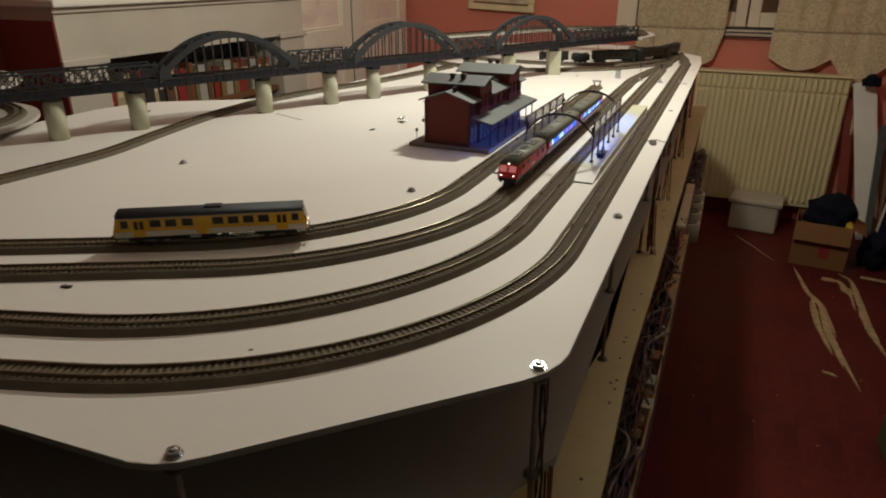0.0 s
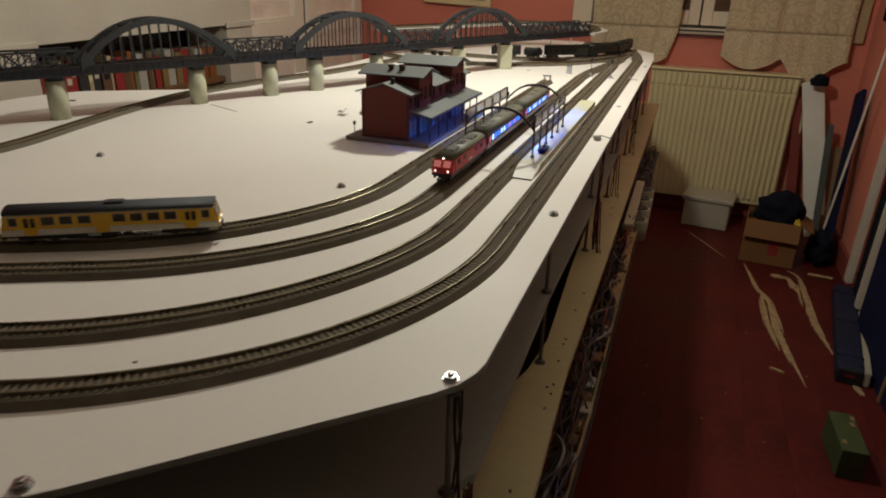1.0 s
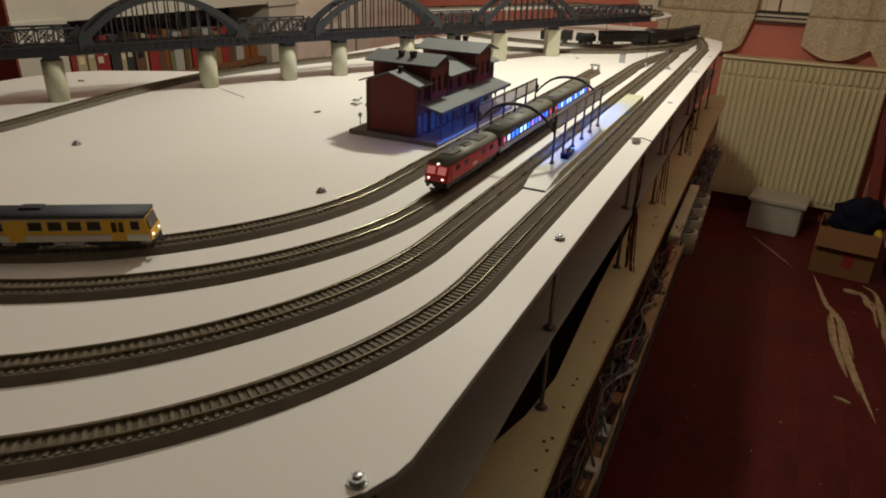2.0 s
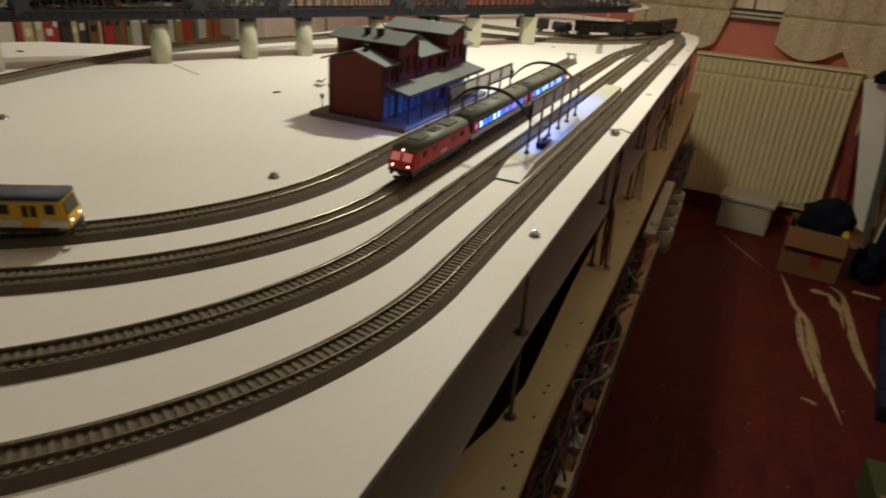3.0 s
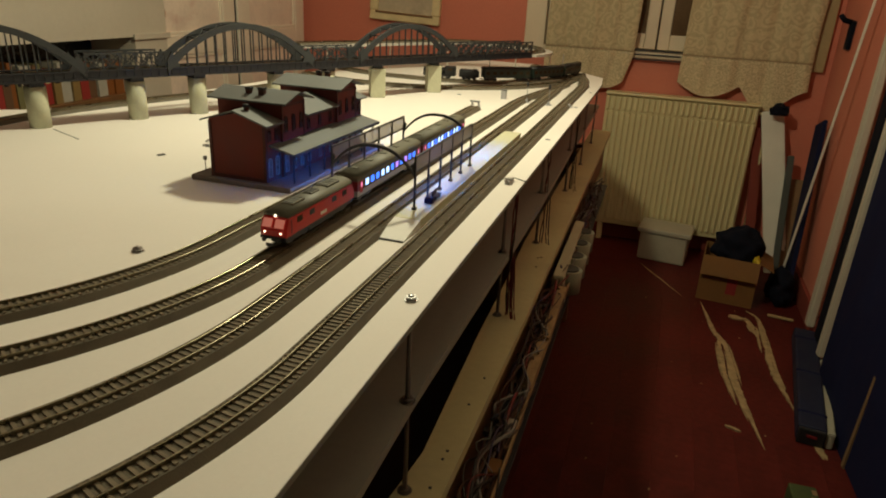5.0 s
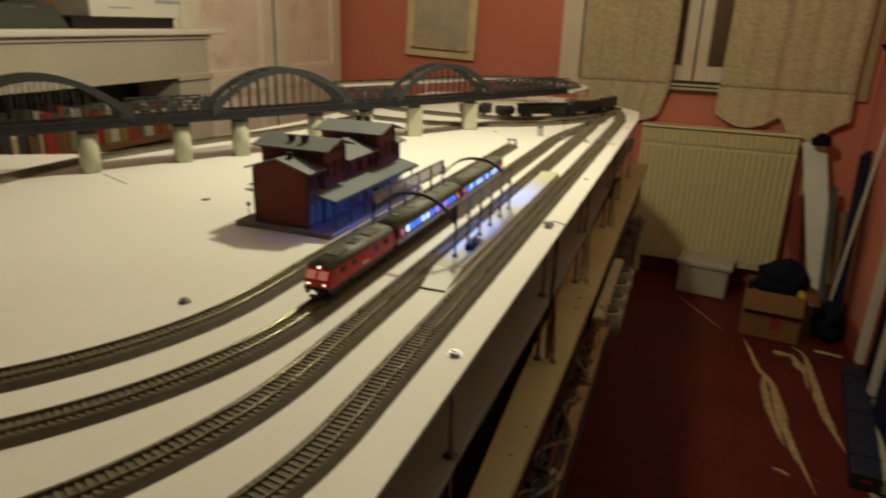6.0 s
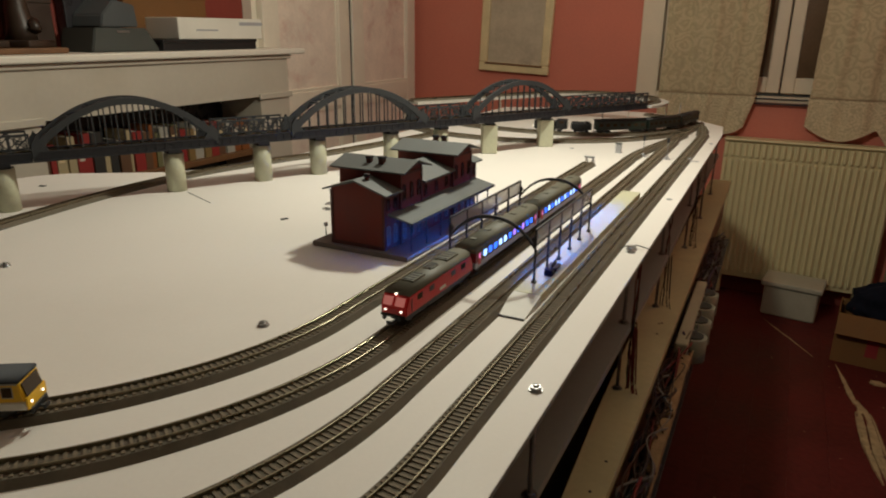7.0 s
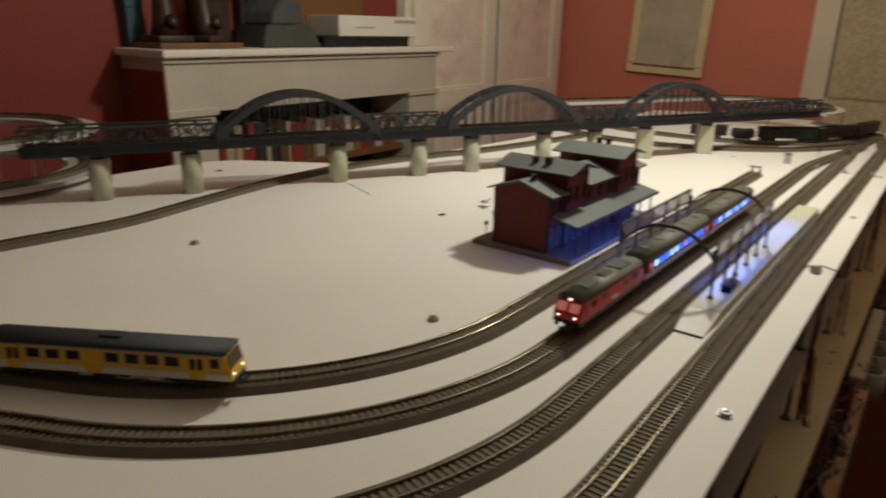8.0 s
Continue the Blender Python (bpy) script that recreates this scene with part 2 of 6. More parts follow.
BOOKS = [mat("book_" + k, c, 0.65, var=0.12, scale=15) for k, c in
         (("cream", (0.42, 0.34, 0.20)), ("red", (0.27, 0.024, 0.02)), ("black", (0.03, 0.028, 0.025)), ("ochre", (0.22, 0.14, 0.05)),
          ("white", (0.38, 0.36, 0.31)), ("orange", (0.22, 0.07, 0.015)), ("olive", (0.16, 0.15, 0.07)), ("brown", (0.12, 0.06, 0.03)))]


# ---- mesh helpers ----
def box(bm, x0, x1, y0, y1, z0, z1, bev=0.0):
    r = bmesh.ops.create_cube(bm, size=1.0)
    vs = r["verts"]
    for v in vs:
        v.co = Vector(((x0 + x1) / 2 + v.co.x * (x1 - x0), (y0 + y1) / 2 + v.co.y * (y1 - y0), (z0 + z1) / 2 + v.co.z * (z1 - z0)))
    if bev:
        es = list({e for v in vs for e in v.link_edges})
        bmesh.ops.bevel(bm, geom=es, offset=bev, segments=2, affect="EDGES", profile=0.5)
    return bm


def bar(bm, a, b, w, h=None, up=(0, 0, 1)):
    """A straight bar of w by h from a to b."""
    a, b = Vector(a), Vector(b)
    h = h or w
    d = (b - a).normalized()
    u = Vector(up)
    if abs(d.dot(u)) > 0.98:
        u = Vector((0, 1, 0))
    s = d.cross(u).normalized()
    u = s.cross(d).normalized()
    ring = [(-w / 2, -h / 2), (w / 2, -h / 2), (w / 2, h / 2), (-w / 2, h / 2)]
    va = [bm.verts.new(a + s * p + u * q) for p, q in ring]
    vb = [bm.verts.new(b + s * p + u * q) for p, q in ring]
    bm.faces.new(va[::-1])
    bm.faces.new(vb)
    for i in range(4):
        j = (i + 1) % 4
        bm.faces.new((va[i], va[j], vb[j], vb[i]))
    return bm


def tube(bm, pts, r, seg=8, r_end=None):
    """A round tube along points, ends closed."""
    pts = [Vector(p) for p in pts]
    rings = []
    for i, p in enumerate(pts):
        d = (pts[min(i + 1, len(pts) - 1)] - pts[max(i - 1, 0)]).normalized()
        u = Vector((0, 0, 1)) if abs(d.z) < 0.95 else Vector((0, 1, 0))
        s = d.cross(u).normalized()
        u = s.cross(d)
        rr = r if r_end is None else r + (r_end - r) * i / (len(pts) - 1)
        rings.append([bm.verts.new(p + (s * math.cos(a) + u * math.sin(a)) * rr) for a in (2 * math.pi * k / seg for k in range(seg))])
    for p, q in zip(rings, rings[1:]):
        for k in range(seg):
            f = bm.faces.new((p[k], p[(k + 1) % seg], q[(k + 1) % seg], q[k]))
            f.smooth = True
    bm.faces.new(rings[0][::-1])
    bm.faces.new(rings[-1])
    return bm


def sweep(bm, path, profile, closed_ends=True):
    """A profile of (across, up) carried along a path of (x, y, z)."""
    path = [Vector(p) for p in path]
    rings = []
    for i, p in enumerate(path):
        d = path[min(i + 1, len(path) - 1)] - path[max(i - 1, 0)]
        d.z = 0
        d.normalize()
        s = Vector((d.y, -d.x, 0))
        rings.append([bm.verts.new(p + s * a + Vector((0, 0, h))) for a, h in profile])
    k = len(profile)
    for p, q in zip(rings, rings[1:]):
        for i in range(k):
            bm.faces.new((p[i], q[i], q[(i + 1) % k], p[(i + 1) % k]))
    if closed_ends:
        bm.faces.new(rings[0])
        bm.faces.new(rings[-1][::-1])
    return bm


def slab(bm, outline, z0, z1, bev=0.0):
    """An upright prism over a flat outline."""
    lo = [bm.verts.new((x, y, z0)) for x, y in outline]
    hi = [bm.verts.new((x, y, z1)) for x, y in outline]
    bm.faces.new(lo[::-1])
    top = bm.faces.new(hi)
    for i in range(len(lo)):
        j = (i + 1) % len(lo)
        bm.faces.new((lo[i], lo[j], hi[j], hi[i]))
    if bev:
        bmesh.ops.bevel(bm, geom=list(top.edges), offset=bev, segments=2, affect="EDGES", profile=0.5)
    return bm


def wedge(bm, poly, axis, a0, a1):
    """A prism over a polygon in an upright plane. axis x: poly is (y, z), run along x; axis y: poly is (x, z)."""
    def at(p, v):
        return (v, p[0], p[1]) if axis == "x" else (p[0], v, p[1])
    lo = [bm.verts.new(at(p, a0)) for p in poly]
    hi = [bm.verts.new(at(p, a1)) for p in poly]
    bm.faces.new(lo[::-1])
    bm.faces.new(hi)
    for i in range(len(lo)):
        j = (i + 1) % len(lo)
        bm.faces.new((lo[i], lo[j], hi[j], hi[i]))
    return bm


def disc(bm, x, y, z0, z1, r, seg=16, r1=None):
    return tube(bm, [(x, y, z0), (x, y, z1)], r, seg, r1)


def mesh_of(name, bm, material, smooth=False):
    bmesh.ops.recalc_face_normals(bm, faces=bm.faces)
    me = bpy.data.meshes.new(name)
    if smooth:
        for f in bm.faces:
            f.smooth = True
    bm.to_mesh(me)
    bm.free()
    for m in (material if isinstance(material, (list, tuple)) else [material]):
        me.materials.append(m)
    return me


def part(name, bm, material, parent, label="", smooth=False):
    ob = new(name, mesh_of(name, bm, material, smooth))
    ob.parent = parent
    return tagged(ob, label)


def thing(name, place, label, category, group="", rz=0.0, rx=0.0, ry=0.0, kind=""):
    ob = new(name)
    ob.empty_display_size = 0.05
    ob.matrix_basis = pose(*place, rx, ry, rz)
    return tagged(ob, label, category, group, kind)


def solid(name, bm, material, label="", category="", place=(0, 0, 0), rz=0.0, kind="", group="", smooth=False, rx=0.0, ry=0.0):
    ob = new(name, mesh_of(name, bm, material, smooth))
    ob.matrix_basis = pose(*place, rx, ry, rz)
    return tagged(ob, label, category, group, kind)


def B():
    return bmesh.new()


def spline(pts, step=0.012):
    """Points at even steps along a smooth curve through pts."""
    p = [Vector((*q, 0)) if len(q) == 2 else Vector(q) for q in pts]
    p = [p[0] * 2 - p[1]] + p + [p[-1] * 2 - p[-2]]
    dense = []
    for i in range(1, len(p) - 2):
        a, b, c, d = p[i - 1:i + 3]
        for k in range(24):
            t = k / 24
            dense.append(0.5 * ((2 * b) + (c - a) * t + (2 * a - 5 * b + 4 * c - d) * t * t + (3 * b - a - 3 * c + d) * t ** 3))
    dense.append(p[-2])
    out, left = [dense[0]], step
    for a, b in zip(dense, dense[1:]):
        seg = (b - a).length
        while seg >= left > 0:
            a = a.lerp(b, left / seg)
            out.append(a.copy())
            seg = (b - a).length
            left = step
        left -= seg
    out.append(dense[-1])
    return out


# ---- the room ----
XL, XR, YB, YF, ZC = -2.08, 1.0, 3.35, -3.8, 2.95


def room():
    f = tagged(new("floor"), "red painted plank floor, dark and worn", "floor", kind="structure")
    n, y0, y1 = 24, YF, YB
    w = (XR - XL) / n
    me = None
    for i in range(n):
        if me is None:
            bm = B()
            box(bm, 0.0001, w - 0.0001, y0, y1, -0.02, 0.0, 0.0003)
            me = mesh_of("plank", bm, M["floor"])
        ob = new("plank", me)
        ob.parent = f
        ob.location = (XL + i * w, 0, -0.0001 * (i % 3))
    bm = B()
    box(bm, XL - 0.1, XR + 0.1, YF - 0.1, YB + 0.1, -0.08, -0.021)
    part("underfloor", bm, M["dark"], f)

    wl = tagged(new("wall_left"), "dark red plaster wall beside the fireplace", "wall", kind="structure")
    bm = B()
    box(bm, XL - 0.12, XL, YF, YB, 0, ZC)
    part("plaster", bm, M["wallred"], wl)
    # back wall round the window opening
    wb = tagged(new("wall_back"), "pink plaster wall with a window", "wall", kind="structure")
    bm = B()
    wx0, wx1, wz0, wz1 = -0.52, 0.92, Z0 + 0.03, 2.45
    box(bm, XL - 0.12, wx0, YB, YB + 0.25, 0, ZC)
    box(bm, wx1, XR + 0.12, YB, YB + 0.25, 0, ZC)
    box(bm, wx0, wx1, YB, YB + 0.25, 0, wz0)
    box(bm, wx0, wx1, YB, YB + 0.25, wz1, ZC)
    part("plaster", bm, M["wallpink"], wb)
    wr = tagged(new("wall_right"), "pink plaster wall", "wall", kind="structure")
    bm = B()
    box(bm, XR, XR + 0.12, 0.80, YB, 0, ZC)
    part("plaster", bm, M["wallpink"], wr)
    # unseen stretch of this wall, made neutral cream so less red light bounces
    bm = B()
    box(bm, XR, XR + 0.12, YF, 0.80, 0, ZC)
    part("plaster", bm, M["bouncewall"], wr, "unseen stretch of wall, made neutral cream to cut red bounce light")
    wf = tagged(new("wall_front"), "unseen stretch of wall, made neutral cream to cut red bounce light wall", "wall", kind="structure")
    bm = B()
    box(bm, XL - 0.12, XR + 0.12, YF - 0.12, YF, 0, ZC)
    part("plaster", bm, M["backwall"], wf)
    bm = B()
    box(bm, XL - 0.12, XR + 0.12, YF - 0.12, YB + 0.25, ZC, ZC + 0.1)
    solid("ceiling", bm, M["ceiling"], "plain white ceiling", "ceiling", kind="structure")
    for nm, a in (("baseboard_back", (XL, XR, YB - 0.018, YB)), ("baseboard_right", (XR - 0.018, XR, YF, YB - 0.02))):
        bm = B()
        box(bm, *a, 0, 0.11, 0.004)
        solid(nm, bm, M["wallred"], "dark red painted skirting board", "baseboard", kind="structure")

    # window: casing, two casements ajar behind lace
    w = tagged(new("window_1"), "white casement window behind lace curtains at night", "window", kind="structure")
    # the right casing is darker and browner than the left
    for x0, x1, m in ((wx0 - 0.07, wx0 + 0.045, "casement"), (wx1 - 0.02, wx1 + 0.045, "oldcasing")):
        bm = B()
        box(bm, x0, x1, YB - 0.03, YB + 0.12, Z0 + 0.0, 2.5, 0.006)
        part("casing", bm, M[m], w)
    bm = B()
    box(bm, wx0 - 0.07, wx1 + 0.07, YB - 0.03, YB + 0.12, 2.42, 2.5, 0.006)
    part("casing", bm, M["casement"], w)
    bm = B()
    box(bm, wx0 + 0.02, wx1 - 0.02, YB - 0.025, YB + 0.2, Z0 + 0.005, Z0 + 0.04, 0.008)
    part("window_sill", bm, M["casement"], w)
    for x0, x1 in ((wx0 + 0.03, 0.128), (0.136, wx1 - 0.03)):
        bm = B()
        s = 0.062
        for a in ((x0, x0 + s, Z0 + 0.05, 2.42), (x1 - s, x1, Z0 + 0.05, 2.42), (x0 + s, x1 - s, Z0 + 0.05, Z0 + 0.13), (x0 + s, x1 - s, 2.34, 2.42), (x0 + s, x1 - s, 1.78, 1.82)):
            box(bm, a[0], a[1], YB + 0.04, YB + 0.08, a[2], a[3], 0.006)
        fr = part("window_frame", bm, M["casement"], w)
        bm = B()
        box(bm, x0 + s - 0.004, x1 - s + 0.004, YB + 0.056, YB + 0.062, Z0 + 0.125, 2.345)
        part("pane", bm, M["winglass"], fr)
    for z in (0.046, 0.026, 0.000):
        bm = B()
        box(bm, 0.0, 0.27, YB - 0.034, YB - 0.024, Z0 + z - 0.0035, Z0 + z + 0.0035, 0.001)
        part("sill_batten", bm, M["iron"], w)
    bm = B()
    box(bm, XL, XR, YB + 0.2, YB + 0.24, Z0, 2.5)
    solid("backdrop", bm, M["dark"], "dark night outside the window", "backdrop", kind="structure")

    # lace curtains: a net with hanging folds, a seam, and a denser border with a scalloped hem
    seam = Z0 + 0.041

    def curtain(side, hem, seed, label):
        """side: left and right edge at a height; hem: height of the lower edge across."""
        rnd = random.Random(seed)
        ph = [rnd.uniform(0, 6.28) for _ in range(4)]
        top = 2.48
        t = tagged(new("lace_curtain"), label, "curtain", "curtains at the window")

        def at(u, z, out=0.0):
            x0, x1 = side(z)
            fold = 0.007 * math.sin(u * 31 + ph[0]) + 0.004 * math.sin(u * 57 + ph[1] + z) + 0.012 * math.sin(u * 11 + ph[2] + 0.6 * z)
            loose = 0.45 + 0.55 * min(1, max(0, (z - Z0 + 0.17) / 1.4))
            return x0 + (x1 - x0) * u + 0.004 * math.sin(9 * z + ph[3]), YB - 0.058 + fold * loose - out, z

        def sheet(name, low, high, nz, material, out=0.0, text=""):
            bm = B()
            nx = 110
            grid = []
            for j in range(nz + 1):
                row = []
                for i in range(nx + 1):
                    u = i / nx
                    a, b = low(u), high(u)
                    row.append(bm.verts.new(at(u, a + (b - a) * (j / nz) ** 1.3, out)))
                grid.append(row)
            for j in range(nz):
                for i in range(nx):
                    bm.faces.new((grid[j][i], grid[j][i + 1], grid[j + 1][i + 1], grid[j + 1][i]))
            ob = part(name, bm, material, t, text, smooth=True)
            ob.modifiers.new("thick", "SOLIDIFY").thickness = 0.0015
        sheet("net", lambda u: seam, lambda u: top, 36, M["lace"])
        sheet("border", hem, lambda u: seam - 0.001, 14, M["lace_border"], 0.0, "denser lace border")
        sheet("seam", lambda u: seam - 0.003, lambda u: seam + 0.003, 1, M["lace_seam"], 0.003)
        sheet("hem_edge", hem, lambda u: hem(u) + 0.010, 1, M["lace_edge"], 0.003)

    def scallop(u, n, lo, depth, shift=0.0):
        return Z0 - lo + depth * (1 - abs(math.sin(math.pi * (u * n + shift)))) ** 1.6
    curtain(lambda z: (-0.455, 0.03 - 0.30 * max(0, Z0 + 0.02 - z)), lambda u: scallop(u, 2.0, 0.168, 0.045), 1, "beige lace curtain over the window, drawn to one side")
    curtain(lambda z: (0.28 - 0.06 * max(0, Z0 + 0.10 - z), 0.905), lambda u: Z0 - 0.100 - (0.064 * math.sin(math.pi * u / 0.49) if u < 0.49 else 0.117 * max(0.0, math.sin(math.pi * ((u - 0.49) / 0.51) ** 0.74)) ** 1.6), 2, "beige lace curtain with deep scallops at its hem")

    # radiator
    r = thing("radiator", (0, 3.25, 0), "cream ribbed panel radiator under the window", "radiator")
    x0, x1, z0, z1 = -0.085, 0.70, 0.105, Z0 - 0.175
    bm = B()
    box(bm, x0, x1, -0.002, 0.07, z0, z1 - 0.012, 0.006)
    part("panel", bm, M["radiator"], r)
    n = 26
    bm = B()
    box(bm, 0, (x1 - x0) / n * 0.54, -0.022, 0.002, z0 + 0.03, z1 - 0.105, 0.0075)
    rib = mesh_of("rib", bm, M["radiator"])
    bm = B()
    box(bm, 0, (x1 - x0) / n * 0.54, -0.022, 0.002, z1 - 0.092, z1 - 0.02, 0.005)
    rib2 = mesh_of("rib", bm, M["radiator"])
    for i in range(n):
        for me in (rib, rib2):
            ob = new("rib", me)
            ob.parent = r
            ob.location = (x0 + (i + 0.2) * (x1 - x0) / n, 0, 0)
    bm = B()
    box(bm, x0 - 0.004, x1 + 0.004, -0.023, 0.08, z1 - 0.012, z1, 0.004)
    part("top_grille", bm, M["radiator"], r)
    for x in (x0 + 0.06, x1 - 0.06):
        bm = B()
        box(bm, x - 0.015, x + 0.015, 0.01, 0.06, 0.0, z0 + 0.01, 0.003)
        part("foot", bm, M["radiator"], r)
    bm = B()
    tube(bm, [(x1 - 0.01, 0.03, z1 - 0.05), (x1 + 0.045, 0.03, z1 - 0.05), (x1 + 0.055, 0.03, z1 - 0.07), (x1 + 0.055, 0.03, 0.0)], 0.009, 10)
    part("pipe", bm, M["radiator"], r)

    # picture on the back wall
    m = thing("framed_picture", (-1.547, YB - 0.02, Z0 + 0.118), "faded beige picture in a cream wooden frame, hung a little crooked", "picture", ry=2.5)
    W, Hh, s = 0.445, 0.72, 0.052
    for a in ((0, W, 0, s), (0, W, Hh - s, Hh), (0, s, s, Hh - s), (W - s, W, s, Hh - s)):
        bm = B()
        box(bm, a[0], a[1], -0.022, 0.012, a[2], a[3], 0.008)
        part("frame_side", bm, M["frame"], m)
    for a in ((s - 0.012, W - s + 0.012, s - 0.012, s), (s - 0.012, W - s + 0.012, Hh - s, Hh - s + 0.012)):
        bm = B()
        box(bm, a[0], a[1], -0.027, -0.02, a[2], a[3], 0.003)
        part("inner_moulding", bm, M["wood"], m)
    bm = B()
    box(bm, s - 0.004, W - s + 0.004, -0.006, 0.006, s - 0.004, Hh - s + 0.004)
    part("picture_sheet", bm, M["print"], m)

    # built-in cupboard with papered panels
    c = thing("built_in_cupboard", (-2.0, 0, 0), "cream built-in cupboard with floral papered door panels", "cupboard")
    bm = B()
    box(bm, XL + 2.0 + 0.003, -0.025, 1.87, YB - 0.004, 0.0, ZC - 0.004)
    part("carcass", bm, M["cupcream"], c)
    for y0, y1 in ((1.90, 2.585), (2.612, 3.305)):
        bm = B()
        s = 0.10
        for a in ((y0, y0 + s, 0.08, 2.6), (y1 - s, y1, 0.08, 2.6), (y0 + s, y1 - s, 2.5, 2.6), (y0 + s, y1 - s, 0.08, 0.2), (y0 + s, y1 - s, Z0 - 0.05, Z0 + 0.045)):
            box(bm, -0.022, 0.012, a[0], a[1], a[2], a[3], 0.005)
        d = part("door", bm, M["cupcream"], c)
        for a in ((Z0 + 0.045, 2.5), (0.2, Z0 - 0.05)):
            bm = B()
            box(bm, -0.02, -0.002, y0 + s - 0.004, y1 - s + 0.004, a[0] - 0.004, a[1] + 0.004)
            part("door_panel", bm, M["floral"], d, "faded floral paper")
            bm = B()
            for q in ((y0 + s, y0 + s + 0.014, a[0], a[1]), (y1 - s - 0.014, y1 - s, a[0], a[1]), (y0 + s, y1 - s, a[0], a[0] + 0.014), (y0 + s, y1 - s, a[1] - 0.014, a[1])):
                box(bm, -0.004, 0.008, *q, 0.002)
            part("moulding", bm, M["cupcream"], d)
    bm = B()
    box(bm, -0.012, 0.0, 2.587, 2.610, 0.08, 2.6)
    part("door_gap", bm, M["cloth"], c)


def fireplace():
    f = thing("fireplace", (0, 0, 0), "cream painted fireplace with a white mantel, books in its opening", "fireplace")
    xf, xb = -1.82, XL + 0.004
    y0, y1, o0, o1 = 0.53, 1.845, 0.69, 1.66
    top, ot = Z0 + 0.238, Z0 + 0.068
    for a, b in ((y0, o0), (o1, y1)):
        bm = B()
        box(bm, xb, xf, a, b, 0.0, ot)
        part("jamb", bm, M["cream"], f)
    bm = B()
    box(bm, xb, xf, y0, y1, ot, top)
    part("frieze", bm, M["cream"], f)
    bm = B()
    box(bm, xf, xf + 0.012, o1 - 0.01, y1 + 0.012, ot - 0.012, ot + 0.012, 0.003)
    part("moulding", bm, M["cream"], f)
    bm = B()
    box(bm, xf, xf + 0.012, y0 - 0.008, o0 + 0.01, ot - 0.012, ot + 0.012, 0.003)
    part("moulding", bm, M["cream"], f)
    bm = B()
    box(bm, xf, xf + 0.012, y0 - 0.01, y1 + 0.015, top - 0.018, top, 0.004)
    part("moulding", bm, M["cream"], f)
    bm = B()
    box(bm, xb, xf + 0.035, y0 - 0.02, y1 + 0.09, top, top + 0.024, 0.006)
    part("mantel_shelf", bm, M["marble"], f)
    bm = B()
    box(bm, xb - 0.02 + 0.02, xf - 0.002, y0 - 0.006, y0 - 0.002, 0, top - 0.04)
    part("cheek", bm, M["wallred"], f, "dark red painted side")
    bm = B()
    box(bm, xb, xb + 0.03, o0, o1, 0, ot)
    part("back_panel", bm, M["dark"], f)
    for z in (Z0 - 0.175, Z0 - 0.50):
        bm = B()
        box(bm, xb + 0.03, xf - 0.03, o0 + 0.001, o1 - 0.001, z, z + 0.022, 0.002)
        part("bookshelf", bm, M["wood"], f)
    # books on the upper shelf
    rnd = random.Random(5)
    y = o0 + 0.012
    while y < o1 - 0.03:
        w = rnd.uniform(0.018, 0.052)
        h = rnd.uniform(0.115, 0.160)
        d = rnd.uniform(0.10, 0.14)
        b = thing("book", (xf - 0.05 - rnd.uniform(0, 0.02), y, Z0 - 0.153), "worn book standing on the fireplace shelf", "book", "books on the shelf")
        k = BOOKS[rnd.choice((0, 0, 1, 1, 1, 2, 3, 4, 5, 5, 6, 7))]
        bm = B()
        box(bm, -d, -0.002, 0.0015, w - 0.0015, 0.003, h - 0.004)
        part("pages", bm, M["cream"], b)
        bm = B()
        box(bm, -d, 0, 0, 0.0015, 0, h)
        box(bm, -d, 0, w - 0.0015, w, 0, h)
        box(bm, -0.0015, 0.001, 0, w, 0, h, 0.0007)
        part("cover", bm, k, b)
        if w > 0.02:
            bm = B()
            box(bm, 0.001, 0.0014, w * 0.2, w * 0.8, h * 0.6, h * 0.78)
            part("spine_label", bm, rnd.choice((M["cream"], M["dark"], M["frame"])), b)
        y += w + 0.001 + (0.02 if rnd.random() < 0.06 else 0)

    # clutter on the mantel
    zt = top + 0.024

    def carton(x0, x1, a, b, h, m, label, lid=None, rz=0.0):
        t = thing("storage_box", ((x0 + x1) / 2, (a + b) / 2, zt), label, "box", rz=rz)
        hx, hy = (x1 - x0) / 2, (b - a) / 2
        bm = B()
        box(bm, -hx, hx, -hy, hy, 0, h * 0.8, 0.003)
        part("body", bm, m, t)
        bm = B()
        box(bm, -hx - 0.003, hx + 0.003, -hy - 0.003, hy + 0.003, h * 0.72, h, 0.003)
        part("lid", bm, lid or m, t)
        return t
    carton(-2.02, -1.84, 1.20, 1.68, 0.040, M["black"], "flat black case lying on the mantel")
    t = thing("paper_stack", (-1.94, 1.50, zt + 0.040), "white printed carton with a blue edge, lying on the mantel", "carton", rz=-5)
    bm = B()
    box(bm, -0.10, 0.10, -0.20, 0.21, 0.0, 0.078, 0.003)
    part("body", bm, M["plastic"], t)
    bm = B()
    box(bm, -0.1005, 0.1015, 0.09, 0.2105, 0.052, 0.065)
    part("printed_bar", bm, M["coach_grey"], t)
    bm = B()
    box(bm, -0.101, 0.1015, -0.12, -0.02, 0.03, 0.036)
    part("printed_bar", bm, M["coach_grey"], t)
    carton(-2.072, -2.046, 1.22, 1.62, 0.26, M["card"], "brown cardboard carton standing against the wall")
    t = thing("grey_case", (-1.94, 1.06, zt), "grey-green case with sloping sides on the mantel", "case")
    bm = B()
    wedge(bm, [(-0.130, 0.0), (0.145, 0.0), (0.092, 0.078), (-0.110, 0.078)], "x", -0.085, 0.080)
